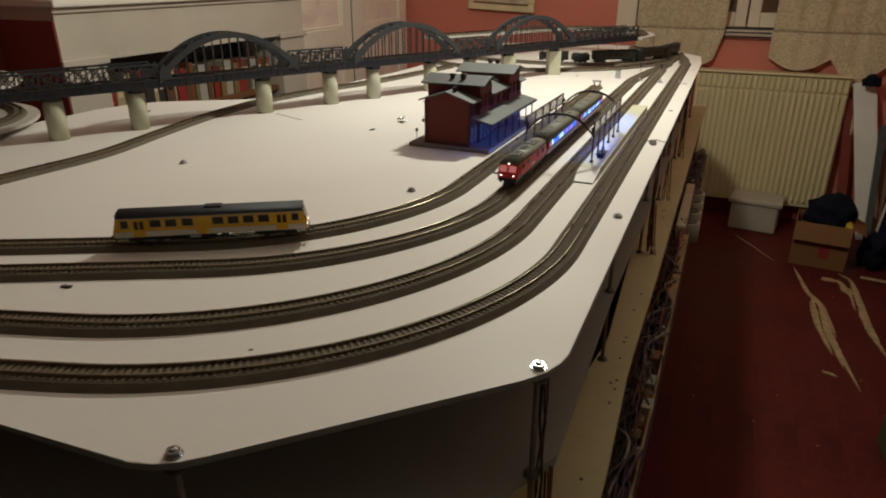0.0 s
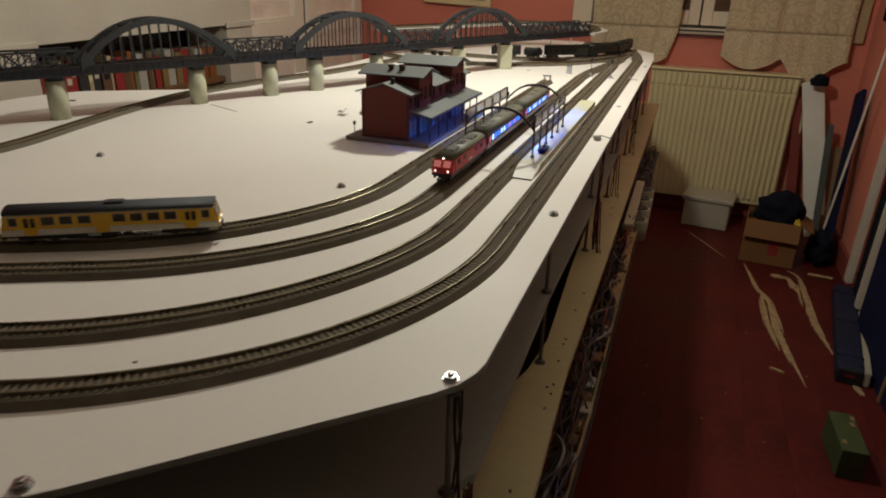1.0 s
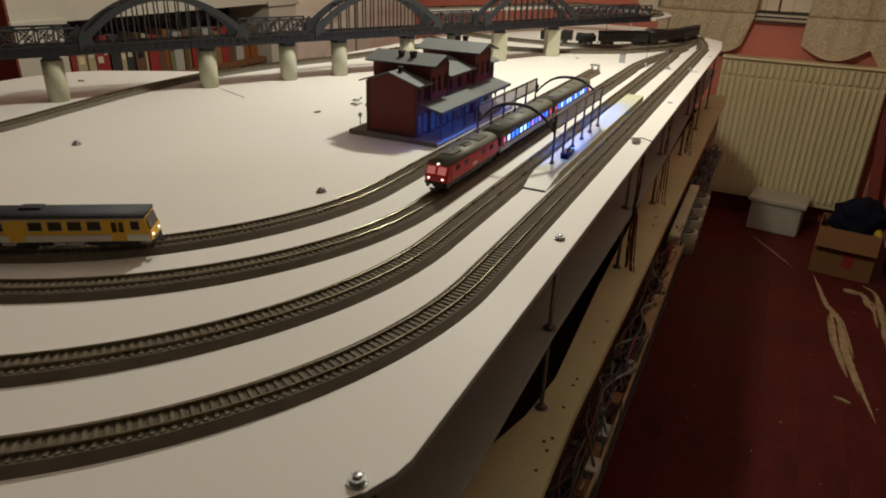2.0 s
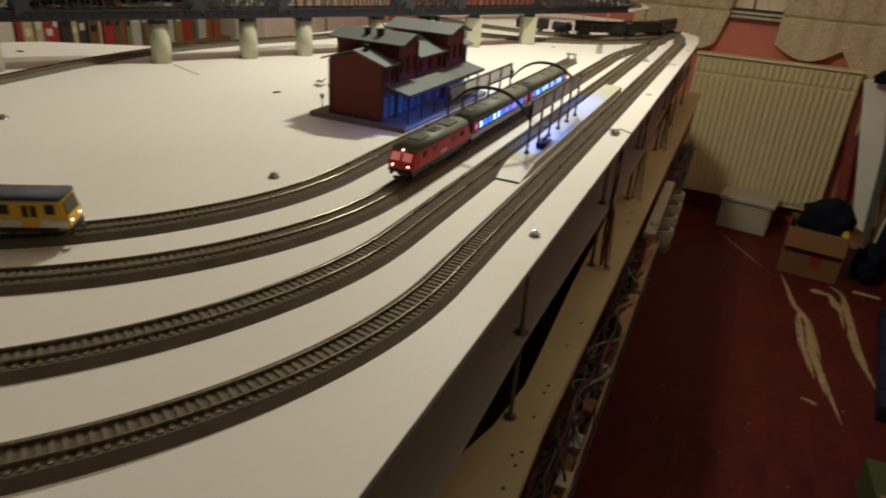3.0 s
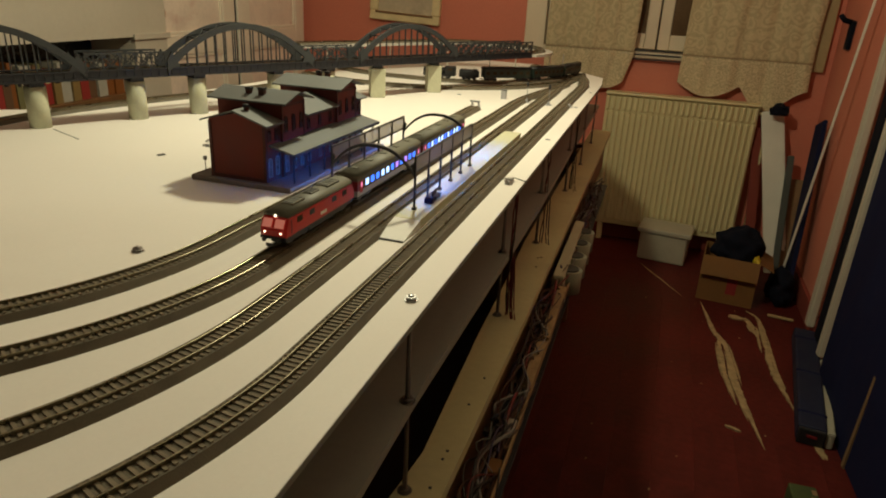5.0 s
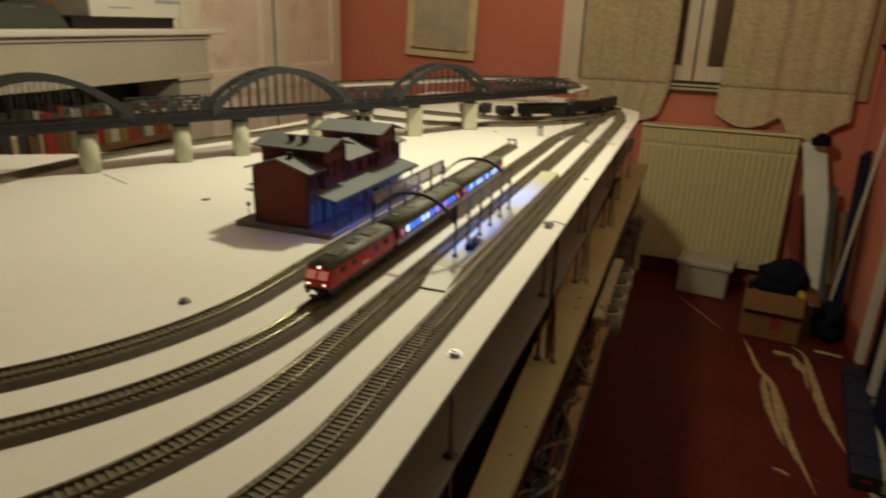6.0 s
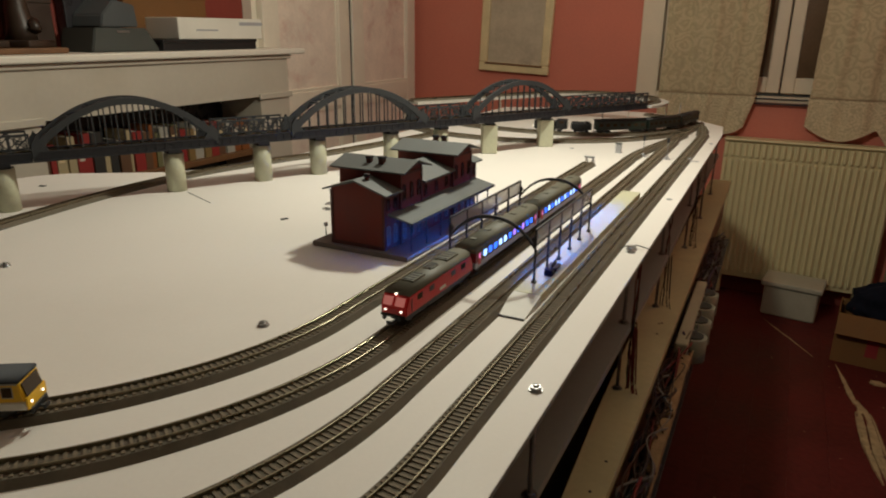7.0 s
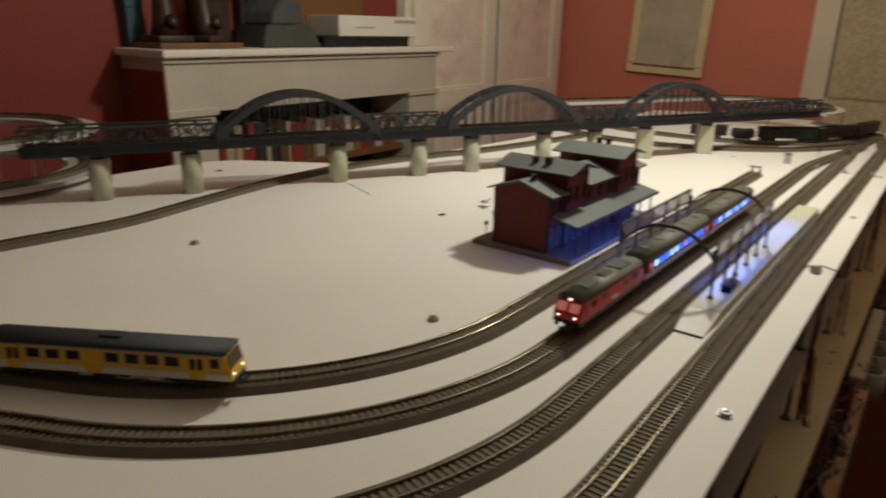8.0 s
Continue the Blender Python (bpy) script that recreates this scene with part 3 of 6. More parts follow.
    bmesh.ops.bevel(bm, geom=list(bm.edges), offset=0.004, segments=2, affect="EDGES")
    part("body", bm, M["slategreen"], t)
    bm = B()
    box(bm, 0.079, 0.083, -0.03, 0.02, 0.062, 0.070, 0.001)
    part("latch", bm, M["rod"], t)
    t = thing("grey_folder", (-1.97, 1.08, zt + 0.080), "dark grey folder box lying askew on the grey case", "folder", rz=8)
    bm = B()
    wedge(bm, [(-0.085, 0.0), (0.085, 0.0), (0.075, 0.075), (-0.020, 0.090), (-0.075, 0.040)], "x", -0.07, 0.06)
    bmesh.ops.bevel(bm, geom=list(bm.edges), offset=0.004, segments=2, affect="EDGES")
    part("body", bm, M["plastic_dark"], t)
    carton(-2.072, -2.026, 0.97, 1.18, 0.24, M["dark"], "dark tall box on the mantel")
    carton(-2.072, -2.035, 0.545, 0.60, 0.17, M["teal"], "teal box at the mantel's end")
    bm = B()
    box(bm, -0.085, 0.085, -0.15, 0.15, 0, 0.018, 0.004)
    solid("wooden_plinth", bm, M["wood"], "flat brown wooden plinth on the mantel under the figurines", "plinth", (-1.945, 0.70, zt))
    for i, y in enumerate((0.62, 0.76)):
        bm = B()
        tube(bm, [(0, 0, 0.022), (0.005, 0, 0.06), (-0.006, 0.006, 0.11), (0.0, 0, 0.16), (0, 0, 0.20)], 0.045, 10, 0.02)
        tube(bm, [(0.02, 0.01, 0.05), (0.05, 0.0, 0.07), (0.06, -0.01, 0.05)], 0.018, 8)
        box(bm, -0.05, 0.07, -0.06, 0.06, 0, 0.022, 0.004)
        solid("figurine", bm, M["bronze"], "dark bronze figurine on the mantel", "figurine", (-1.95, y, zt + 0.018), 20 * i, group="figurines", smooth=True)
    carton(-2.072, -2.036, 0.78, 0.93, 0.21, M["bronze"], "dark brown wooden box on the mantel")


def floor_clutter():
    # bare streaks where paint has come off the planks
    def streak(pts, width, seed):
        """Long slivers of bare wood, side by side, that run with the planks and thin out at their ends."""
        rnd = random.Random(seed)
        line = spline(pts, 0.006)
        n = len(line)
        for strand in range(3):
            bm = B()
            a = 0 if strand == 0 else rnd.randint(0, n // 2)
            b = n - 1 if strand == 0 else min(n - 1, a + rnd.randint(n // 4, n // 2))
            if b - a < 6:
                bm.free()
                continue
            off = 0.0 if strand == 0 else (-1, 1)[strand - 1] * width * rnd.uniform(0.45, 0.8)
            z = 0.0007 * (seed % 8) + 0.00023 * strand
            rows, ph = [], rnd.uniform(0, 9)
            for i in range(a, b + 1):
                p = line[i]
                d = (line[min(i + 1, n - 1)] - line[max(i - 1, 0)]).normalized()
                s = Vector((d.y, -d.x, 0))
                u = (i - a) / (b - a)
                taper = min(1, 5 * u, 5 * (1 - u)) * (1.0 if strand == 0 else 0.42)
                # both edges are ragged, each by itself: torn fibres on a slow change of width
                slow = 0.72 + 0.35 * noise.noise(Vector((i * 0.07, ph, 0)))
                left, right = (max(0.0006, width * 0.5 * taper * (slow + 0.42 * noise.noise(Vector((i * 0.33, ph, k))) + 0.22 * noise.noise(Vector((i * 0.9, ph, k + 7))))) for k in (3, 5))
                c = p + s * (off + width * 0.05 * noise.noise(Vector((i * 0.06, ph, 9))))
                rows.append([bm.verts.new((*(c + s * q).xy, h)) for q, h in ((-left, 0.0), (right, 0.0), (-left, z + 0.0014), (right, z + 0.0014))])
            for p, q in zip(rows, rows[1:]):
                bm.faces.new((p[2], p[3], q[3], q[2]))
                bm.faces.new((p[0], q[0], q[2], p[2]))
                bm.faces.new((p[1], p[3], q[3], q[1]))
            solid("paint_scrape", bm, M["worn"], "bare wood streak scraped through the red floor paint", "floor patch", kind="stuff")
    streak([(0.538, 2.56), (0.56, 2.42), (0.585, 2.26), (0.625, 2.14), (0.645, 1.90), (0.665, 1.70), (0.707, 1.437)], 0.027, 3)
    streak([(0.600, 2.25), (0.603, 2.05), (0.612, 1.86), (0.638, 1.68)], 0.025, 14)
    streak([(0.74, 2.54), (0.785, 2.46), (0.790, 2.20), (0.795, 1.98), (0.838, 1.70)], 0.031, 5)
    streak([(0.73, 2.47), (0.745, 2.40), (0.765, 2.28)], 0.030, 16)
    streak([(0.855, 1.55), (0.885, 1.49), (0.895, 1.46)], 0.020, 17)
    streak([(0.655, 2.44), (0.70, 2.445), (0.74, 2.44)], 0.022, 6)
    streak([(0.590, 1.53), (0.615, 1.52), (0.640, 1.51)], 0.014, 7)
    streak([(0.24, 2.95), (0.36, 2.75), (0.45, 2.60)], 0.006, 8)
    rnd = random.Random(9)
    bm = B()
    for _ in range(15):
        x, y, r = rnd.uniform(0.15, 0.95), rnd.uniform(1.0, 3.1), rnd.uniform(0.0015, 0.0045)
        slab(bm, [(x + r * math.cos(a) * rnd.uniform(0.5, 1.2), y + r * math.sin(a) * rnd.uniform(0.5, 1.2)) for a in (0.3, 1.5, 2.7, 3.9, 5.2)], 0, 0.002)
    solid("floor_crumbs", bm, M["worn"], "pale crumbs and paint chips on the floor", "debris", kind="stuff")

    # white plastic tub with lid
    t = thing("storage_tub", (0.345, 3.10, 0), "white lidded plastic tub on the floor by the radiator", "tub", rz=-7)
    bm = B()
    box(bm, -0.125, 0.125, -0.09, 0.09, 0, 0.165, 0.012)
    part("body", bm, M["tub"], t)
    bm = B()
    box(bm, -0.14, 0.14, -0.10, 0.10, 0.158, 0.185, 0.006)
    part("lid", bm, M["tub"], t)

    # cardboard box with flaps and dark cloth
    t = thing("cardboard_box", (0.65, 2.70, 0), "open brown cardboard box with dark clothes, on the red floor", "box", rz=-6)
    hx, hy, h = 0.125, 0.11, 0.225
    for a in ((-hx, hx, -hy, -hy + 0.004), (-hx, hx, hy - 0.004, hy), (-hx, -hx + 0.004, -hy + 0.004, hy - 0.004), (hx - 0.004, hx, -hy + 0.004, hy - 0.004)):
        bm = B()
        box(bm, *a, 0.004, h)
        part("side", bm, M["card"], t)
    bm = B()
    box(bm, -hx, hx, -hy, hy, 0, 0.004)
    part("bottom", bm, M["card"], t)
    bm = B()
    wedge(bm, [(-hy, h), (-hy - 0.026, h - 0.085), (-hy - 0.030, h - 0.084), (-hy, h + 0.004)], "x", -hx, hx)
    part("flap", bm, M["card"], t)
    bm = B()
    wedge(bm, [(hx, h), (hx + 0.06, h - 0.03), (hx + 0.06, h - 0.026), (hx, h + 0.004)], "y", -hy, hy)
    part("flap", bm, M["card"], t)
    bm = B()
    box(bm, 0.0, 0.045, -hy - 0.0015, -hy, 0.05, 0.13)
    part("printed_mark", bm, M["cardred"], t)

    def heap(name, place, size, m, label, cat, seed):
        rnd = random.Random(seed)
        bm = B()
        bmesh.ops.create_icosphere(bm, subdivisions=4, radius=1.0)
        for v in bm.verts:
            k = 1 + 0.28 * noise.noise(v.co * 1.9 + Vector((seed, 0, 0))) + 0.12 * noise.noise(v.co * 5 + Vector((0, seed, 0)))
            v.co = Vector((v.co.x * size[0] * k, v.co.y * size[1] * k, max(v.co.z, -0.55) * size[2] * k))
        lo = min(v.co.z for v in bm.verts)
        for v in bm.verts:
            v.co.z -= lo
        return solid(name, bm, m, label, cat, place, smooth=True)
    heap("dark_clothes", (0.668, 2.715, 0.175), (0.118, 0.10, 0.105), M["cloth"], "dark navy clothes heaped in the cardboard box", "clothes", 3)
    heap("yellow_bag", (0.752, 2.645, 0.19), (0.020, 0.035, 0.030), M["yellowcloth"], "yellow plastic bag among the clothes in the cardboard box", "bag", 8)
    heap("black_bag", (0.90, 2.75, 0.0), (0.06, 0.12, 0.10), M["cloth"], "black bag on the floor by the wall", "bag", 12)
    heap("rolled_cloth", (0.785, 3.2, Z0 - 0.215), (0.042, 0.035, 0.036), M["cloth"], "dark rolled cloth on the white board", "cloth", 4)

    def leaner(name, foot, head, w, th, m, label, cat, face=(1, 0, 0)):
        """A board leaning from its foot on the floor to its head at the wall."""
        a, b = Vector(foot), Vector(head)
        bm = B()
        bar(bm, (0, 0, 0), b - a, w, th, up=face)
        bmesh.ops.bevel(bm, geom=list(bm.edges), offset=min(th, w) * 0.18, segments=2, affect="EDGES")
        return solid(name, bm, m, label, cat, tuple(a))
    leaner("white_board", (0.93, 3.12, 0.0), (0.765, 3.28, Z0 - 0.205), 0.108, 0.035, M["plastic"], "white painted board leaning in the corner by the radiator", "board", (0, 1, 0))
    leaner("red_plank", (0.80, 3.23, 0.0), (0.72, 3.30, Z0 - 0.30), 0.05, 0.02, M["wallred"], "dark red plank leaning beside the radiator", "plank", (0, 1, 0))
    leaner("thin_rod", (0.895, 2.82, 0.0), (0.975, 2.60, Z0 + 0.75), 0.010, 0.010, M["plastic"], "thin white rod leaning against the pink wall", "rod")
    leaner("navy_board", (0.925, 2.76, 0.0), (0.955, 3.03, Z0 - 0.205), 0.16, 0.02, M["navy"], "navy blue board leaning against the wall", "board")
    leaner("cream_batten", (0.965, 2.35, 0.067), (0.978, 2.36, Z0 + 0.75), 0.050, 0.034, M["cream"], "tall cream batten standing at the wall", "batten")
    leaner("cream_batten", (0.962, 2.07, 0.067), (0.978, 2.05, Z0 + 0.75), 0.040, 0.034, M["cream"], "tall cream batten standing at the wall", "batten")
    leaner("dark_batten", (0.975, 2.21, 0.067), (0.986, 2.205, Z0 + 0.75), 0.085, 0.016, M["cloth"], "dark fabric-covered board standing between the battens", "board")
    leaner("dark_plank", (0.905, 2.98, 0.0), (0.895, 3.24, Z0 - 0.42), 0.032, 0.02, M["slategreen"], "dull green-grey plank leaning in the corner", "plank", (0, 1, 0))
    leaner("brown_board", (0.955, 3.08, 0.0), (0.945, 3.28, Z0 - 0.55), 0.09, 0.016, M["dullwood"], "dull brown board leaning in the corner", "board", (0, 1, 0))
    leaner("leaning_sheet", (0.945, 1.42, 0.004), (0.975, 1.50, Z0 + 0.06), 1.05, 0.02, M["navy"], "large dark navy panel standing against the wall", "panel")
    leaner("pale_stick", (0.83, 2.53, 0.006), (0.935, 2.50, 0.012), 0.016, 0.010, M["worn"], "pale stick lying on the floor by the battens", "stick", (0, 0, 1))
    leaner("brown_stick", (0.935, 1.44, 0.0), (0.955, 1.45, 0.44), 0.022, 0.012, M["dullwood"], "brown stick leaning against the dark panel", "stick")
    t = thing("long_case", (0.806, 1.525, 0), "long flat navy case lying on the floor along the wall", "case", rz=-7)
    bm = B()
    box(bm, 0.0, 0.088, 0.012, 0.80, 0.004, 0.064, 0.008)
    part("body", bm, M["navyblue"], t)
    bm = B()
    box(bm, 0.002, 0.086, 0.0, 0.014, 0.0, 0.060, 0.006)
    e = part("end_cap", bm, M["black"], t)
    bm = B()
    box(bm, 0.030, 0.060, -0.002, 0.001, 0.030, 0.040, 0.0008)
    part("end_mark", bm, M["maroon"], e)
    for y in (0.10, 0.40, 0.70):
        bm = B()
        box(bm, -0.001, 0.089, y, y + 0.012, 0.060, 0.0652, 0.0008)
        part("strap", bm, M["navy"], t)
    leaner("pale_batten", (0.905, 1.520, 0.030), (0.985, 2.17, 0.030), 0.024, 0.058, M["tub"], "pale batten lying on edge beside the navy case", "batten", (0, 0, 1))
    t = thing("green_box", (0.765, 1.03, 0), "green patterned carton lying on the floor", "carton", rz=3)
    bm = B()
    box(bm, -0.040, 0.032, -0.07, 0.13, 0, 0.10, 0.004)
    part("body", bm, M["green"], t)
    rnd = random.Random(2)
    for _ in range(3):
        x, y = rnd.uniform(-0.035, 0.018), rnd.uniform(-0.05, 0.10)
        bm = B()
        box(bm, x, x + 0.012, y, y + 0.02, 0.10, 0.101)
        part("printed_mark", bm, M["dullwood"], t)
    t = thing("wall_hook", (XR, 3.08, Z0 + 0.20), "black clothes hook on the pink wall", "hook")
    bm = B()
    box(bm, -0.02, 0, -0.03, 0.03, -0.07, 0.06, 0.006)
    part("plate", bm, M["cloth"], t)
    bm = B()
    tube(bm, [(-0.01, 0.0, 0.05), (-0.05, -0.01, 0.06), (-0.07, -0.02, 0.08)], 0.012, 8)
    part("peg", bm, M["cloth"], t)


room()
fireplace()
floor_clutter()


# ---- the layout: boards, tracks, bridge, station ----
def edge_x(y):
    return 0.027 - 0.018 * max(y, 0)


def boards():
    t = thing("layout_table", (0, 0, 0), "white model railway board on threaded rods over two lower boards", "table")
    top = [(edge_x(-0.42), -0.42), (0.024, -0.438), (0.015, -0.460), (-0.002, -0.482), (-0.190, -0.674), (-0.207, -0.690), (-0.224, -0.700), (-0.245, -0.706),
           (-0.38, -0.712), (-0.52, -0.775), (-0.85, -0.79), (-1.15, -0.70), (-1.42, -0.40), (-1.425, 0.30), (-1.40, 0.395), (-1.36, 0.45), (-1.152, 0.585), (-1.10, 0.70),
           (-1.06, 0.85), (-1.02, 1.3), (-1.02, 2.45), (-0.80, 2.58), (-0.35, 2.58), (-0.13, 2.38), (-0.028, 2.24), (edge_x(2.0), 2.0)]
    bm = B()
    slab(bm, top, Z0 - 0.0065, Z0, 0.0012)
    tb = part("top_board", bm, M["board"], t, "white laminated board")
    tb.data.materials.append(M["board_edge"])
    for f in tb.data.polygons:
        f.material_index = 1 if abs(f.normal.z) < 0.6 else 0
    mid = [(0.000, 0.80), (0.004, 0.42), (0.007, 0.0), (0.022, -0.42), (-0.02, -0.50), (-0.24, -0.69), (-0.9, -0.69), (-1.4, -0.45), (-1.93, -0.40), (-1.93, 0.40), (-1.45, 0.42), (-1.05, 0.80), (-1.02, 2.4), (-0.040, 2.36), (-0.020, 1.48)]
    bm = B()
    slab(bm, mid, Z0 - 0.137, Z0 - 0.125)
    part("middle_board", bm, M["underboard"], t, "grey board on the rods below the top")
    # narrow lower boards along two sides; the rest below is open
    for low in ([(0.045, 0.0), (0.058, -0.25), (0.072, -0.70), (-0.10, -0.70), (-0.10, -0.25), (-0.04, -0.15), (-0.012, -0.03), (-0.003, 0.07), (-0.011, 0.21), (-0.022, 0.40), (-0.031, 0.64), (-0.045, 0.90), (-0.066, 2.46), (0.018, 2.46), (0.036, 0.9), (0.042, 0.45)], [(-0.1005, -0.61), (-0.1005, -0.70), (-1.25, -0.70), (-1.25, -0.61)], [(-0.93, 0.9), (-0.93, -0.60), (-1.03, -0.60), (-1.03, 0.9)]):
        bm = B()
        slab(bm, low[::-1], Z0 - 0.268, Z0 - 0.25)
        part("lower_board", bm, M["ply"], t, "raw plywood board")
    # added dark sheet: stands in for shade in the gap, hides the lit floor
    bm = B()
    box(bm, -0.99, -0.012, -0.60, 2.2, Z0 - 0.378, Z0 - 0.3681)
    part("under_panel", bm, M["bronze"], t, "dark panel added under the beams to keep the gap between the boards dark")
    for a, b in (((0.03, -0.66), (0.0, 2.25)), ((-0.98, -0.66), (-0.98, 2.25)), ((-0.94, -0.6), (-0.01, -0.6)), ((-0.94, 0.8), (-0.03, 0.8)), ((-0.94, 2.2), (-0.04, 2.2))):
        bm = B()
        bar(bm, (*a, Z0 - 0.318), (*b, Z0 - 0.318), 0.03, 0.10)
        part("beam", bm, M["wood"], t)
    for x, y in ((-0.05, -0.5), (-0.05, 0.85), (-0.06, 2.1), (-0.94, -0.5), (-0.94, 0.85), (-0.94, 2.1)):
        bm = B()
        box(bm, x - 0.022, x + 0.022, y - 0.022, y + 0.022, 0, Z0 - 0.268, 0.003)
        part("leg", bm, M["wood"], t)
    # threaded rods under the bolts along the edges
    spots = [(0.006, -0.455), (-0.217, -0.685), (0.001, -0.004), (-0.010, 0.489), (-0.018, 0.90), (-0.024, 1.39), (-0.026, 1.757), (-0.035, 2.15)]
    for x, y in spots:
        bm = B()
        tube(bm, [(x, y, Z0 - 0.264), (x, y, Z0 - 0.006)], 0.003, 8)
        rod = part("threaded_rod", bm, M["rod"], t)
        for z in (-0.250, -0.125, -0.0125):
            bm = B()
            tube(bm, [(x, y, Z0 + z), (x, y, Z0 + z + 0.005)], 0.0062, 6)
            tube(bm, [(x, y, Z0 + z - 0.0005), (x, y, Z0 + z + 0.0008)], 0.009, 14)
            part("nut", bm, M["rod"], rod)
    # bolts that hold the top board
    for i, (x, y) in enumerate(spots[:4] + [(-0.341, -0.013), (-0.820, -0.031)]):
        b = thing("hex_nut", (x, y, Z0), "bright steel hexagon nut and washer on the white board", "nut", "nuts on the board")
        bm = B()
        tube(bm, [(0, 0, 0), (0, 0, 0.0012)], 0.0074, 20)
        part("washer", bm, M["steel"], b)
        bm = B()
        tube(bm, [(0, 0, 0.0012), (0, 0, 0.0048)], 0.0060, 6)
        part("hexagon", bm, M["steel"], b)
        bm = B()
        for z0, z1, r0, r1 in ((0.0048, 0.0060, 0.0032, 0.0032), (0.0060, 0.0065, 0.0032, 0.0024)):
            disc(bm, 0, 0, z0, z1, r0, 14, r1)
        part("rod_end", bm, M["steel"], b, smooth=True)
    b = thing("cable_clip", (-0.012, 0.505, Z0), "silver cable clip with a short wire on the board", "clip", rz=25)
    bm = B()
    tube(bm, [(0, 0, 0), (0, 0, 0.002)], 0.009, 18)
    box(bm, -0.006, 0.006, -0.004, 0.004, 0.002, 0.007, 0.001)
    part("clamp", bm, M["steel"], b)
    bm = B()
    tube(bm, [(-0.03, -0.008, 0.001), (-0.012, 0.0, 0.005), (0.01, 0.004, 0.006), (0.03, -0.002, 0.001)], 0.0009, 6)
    part("wire", bm, WIRES[3], b)
    for x, y in ((-0.015, 0.897), (-0.022, 1.757), (-0.391, 1.438), (-0.022, 1.40)):
        b = thing("screw", (x, y, Z0), "flat screw head in the white board", "screw", "screws in the board")
        bm = B()
        tube(bm, [(0, 0, 0), (0, 0, 0.0016)], 0.006, 16)
        part("head", bm, M["coach_grey"], b)
        bm = B()
        box(bm, -0.005, 0.005, -0.0007, 0.0007, 0.0012, 0.0018)
        part("slot", bm, M["dark"], b)
    for x, y, r, k in ((-0.549, -0.509, 10, 0.9), (-0.261, -0.537, 30, 0.30), (-0.630, 0.374, 70, 1.0), (-1.28, 0.33, 20, 1.0)):
        bm = B()
        box(bm, -0.007 * k, 0.007 * k, -0.0035 * k, 0.0035 * k, 0, 0.0022 * k, 0.0008 * k)
        solid("wire_staple", bm, M["iron"], "small dark staple in the white board", "staple", (x, y, Z0), r, group="staples in the board")
    for x, y, r in ((-0.600, 0.470, 15), (-0.622, 0.510, 60)):
        b = thing("coupling_hook", (x, y, Z0), "small silver coupling part lying on the board", "coupling", rz=r)
        bm = B()
        tube(bm, [(-0.012, 0, 0.002), (-0.004, 0.003, 0.004), (0.004, 0, 0.003), (0.012, 0.004, 0.006)], 0.0016, 6)
        part("hook", bm, M["steel"], b)
        bm = B()
        box(bm, -0.005, 0.004, -0.004, 0.004, 0, 0.003, 0.0008)
        part("plate", bm, M["steel"], b)
    bm = B()
    bar(bm, (-0.955, 0.445, Z0 + 0.0004), (-0.845, 0.40, Z0 + 0.0004), 0.0012, 0.0008)
    solid("board_crack", bm, M["iron"], "thin dark wire lying on the board", "wire", kind="stuff")


G = 0.0165          # gauge


def track(path, label, near, z=Z0, step=0.0070, half=0.021):
    """Track on a bed along path: bed, two rails, sleepers. near: rows (y0, y1) within which each sleeper is a part."""
    t = tagged(new("railway_track"), label, "track", "tracks on the layout")
    path = [Vector((p[0], p[1], z + p[2])) for p in path]
    bm = B()
    sweep(bm, path, [(-half, 0), (0.005 - half, 0.0075), (half - 0.005, 0.0075), (half, 0)])
    part("track_bed", bm, M["bed"], t)
    for s in (-1, 1):
        o = s * G / 2
        bm = B()
        sweep(bm, path, [(o - 0.0006, 0.0076), (o - 0.0006, 0.01136), (o - 0.00025, 0.0115), (o + 0.00025, 0.0115), (o + 0.0006, 0.01136), (o + 0.0006, 0.0076)])
        part("rail", bm, M["rail"], t)
    # sleepers at even steps
    spots, left = [], step / 2
    for a, b in zip(path, path[1:]):
        seg = (b - a).length
        while seg >= left:
            a = a.lerp(b, left / seg)
            spots.append((a.copy(), math.atan2(b.y - a.y, b.x - a.x)))
            seg = (b - a).length
            left = step
        left -= seg
    return t, spots, near


def lay_sleepers(t, spots, near, me):
    rest, count = B(), 0
    for p, a in spots:
        if near[0] < p.y < near[1] and count < 290 and p.x > -0.62:
            ob = new("sleeper", me)
            ob.parent = t
            ob.matrix_basis = Matrix.Translation(p) @ Matrix.Rotation(a, 4, "Z")
            count += 1
        else:
            c, s = math.cos(a), math.sin(a)
            vs = [rest.verts.new((p.x + c * u - s * v, p.y + s * u + c * v, p.z + h)) for h in (0.006, 0.0086) for u, v in ((-0.0014, -0.0142), (0.0014, -0.0142), (0.0014, 0.0142), (-0.0014, 0.0142))]
            for f in ((4, 5, 6, 7), (0, 1, 5, 4), (1, 2, 6, 5), (2, 3, 7, 6), (3, 0, 4, 7)):
                rest.faces.new([vs[i] for i in f])
    if len(rest.verts):
        ob = part("sleeper_strip", rest, M["sleeper"], t)
        tagged(ob, kind="stuff")
    else:
        rest.free()


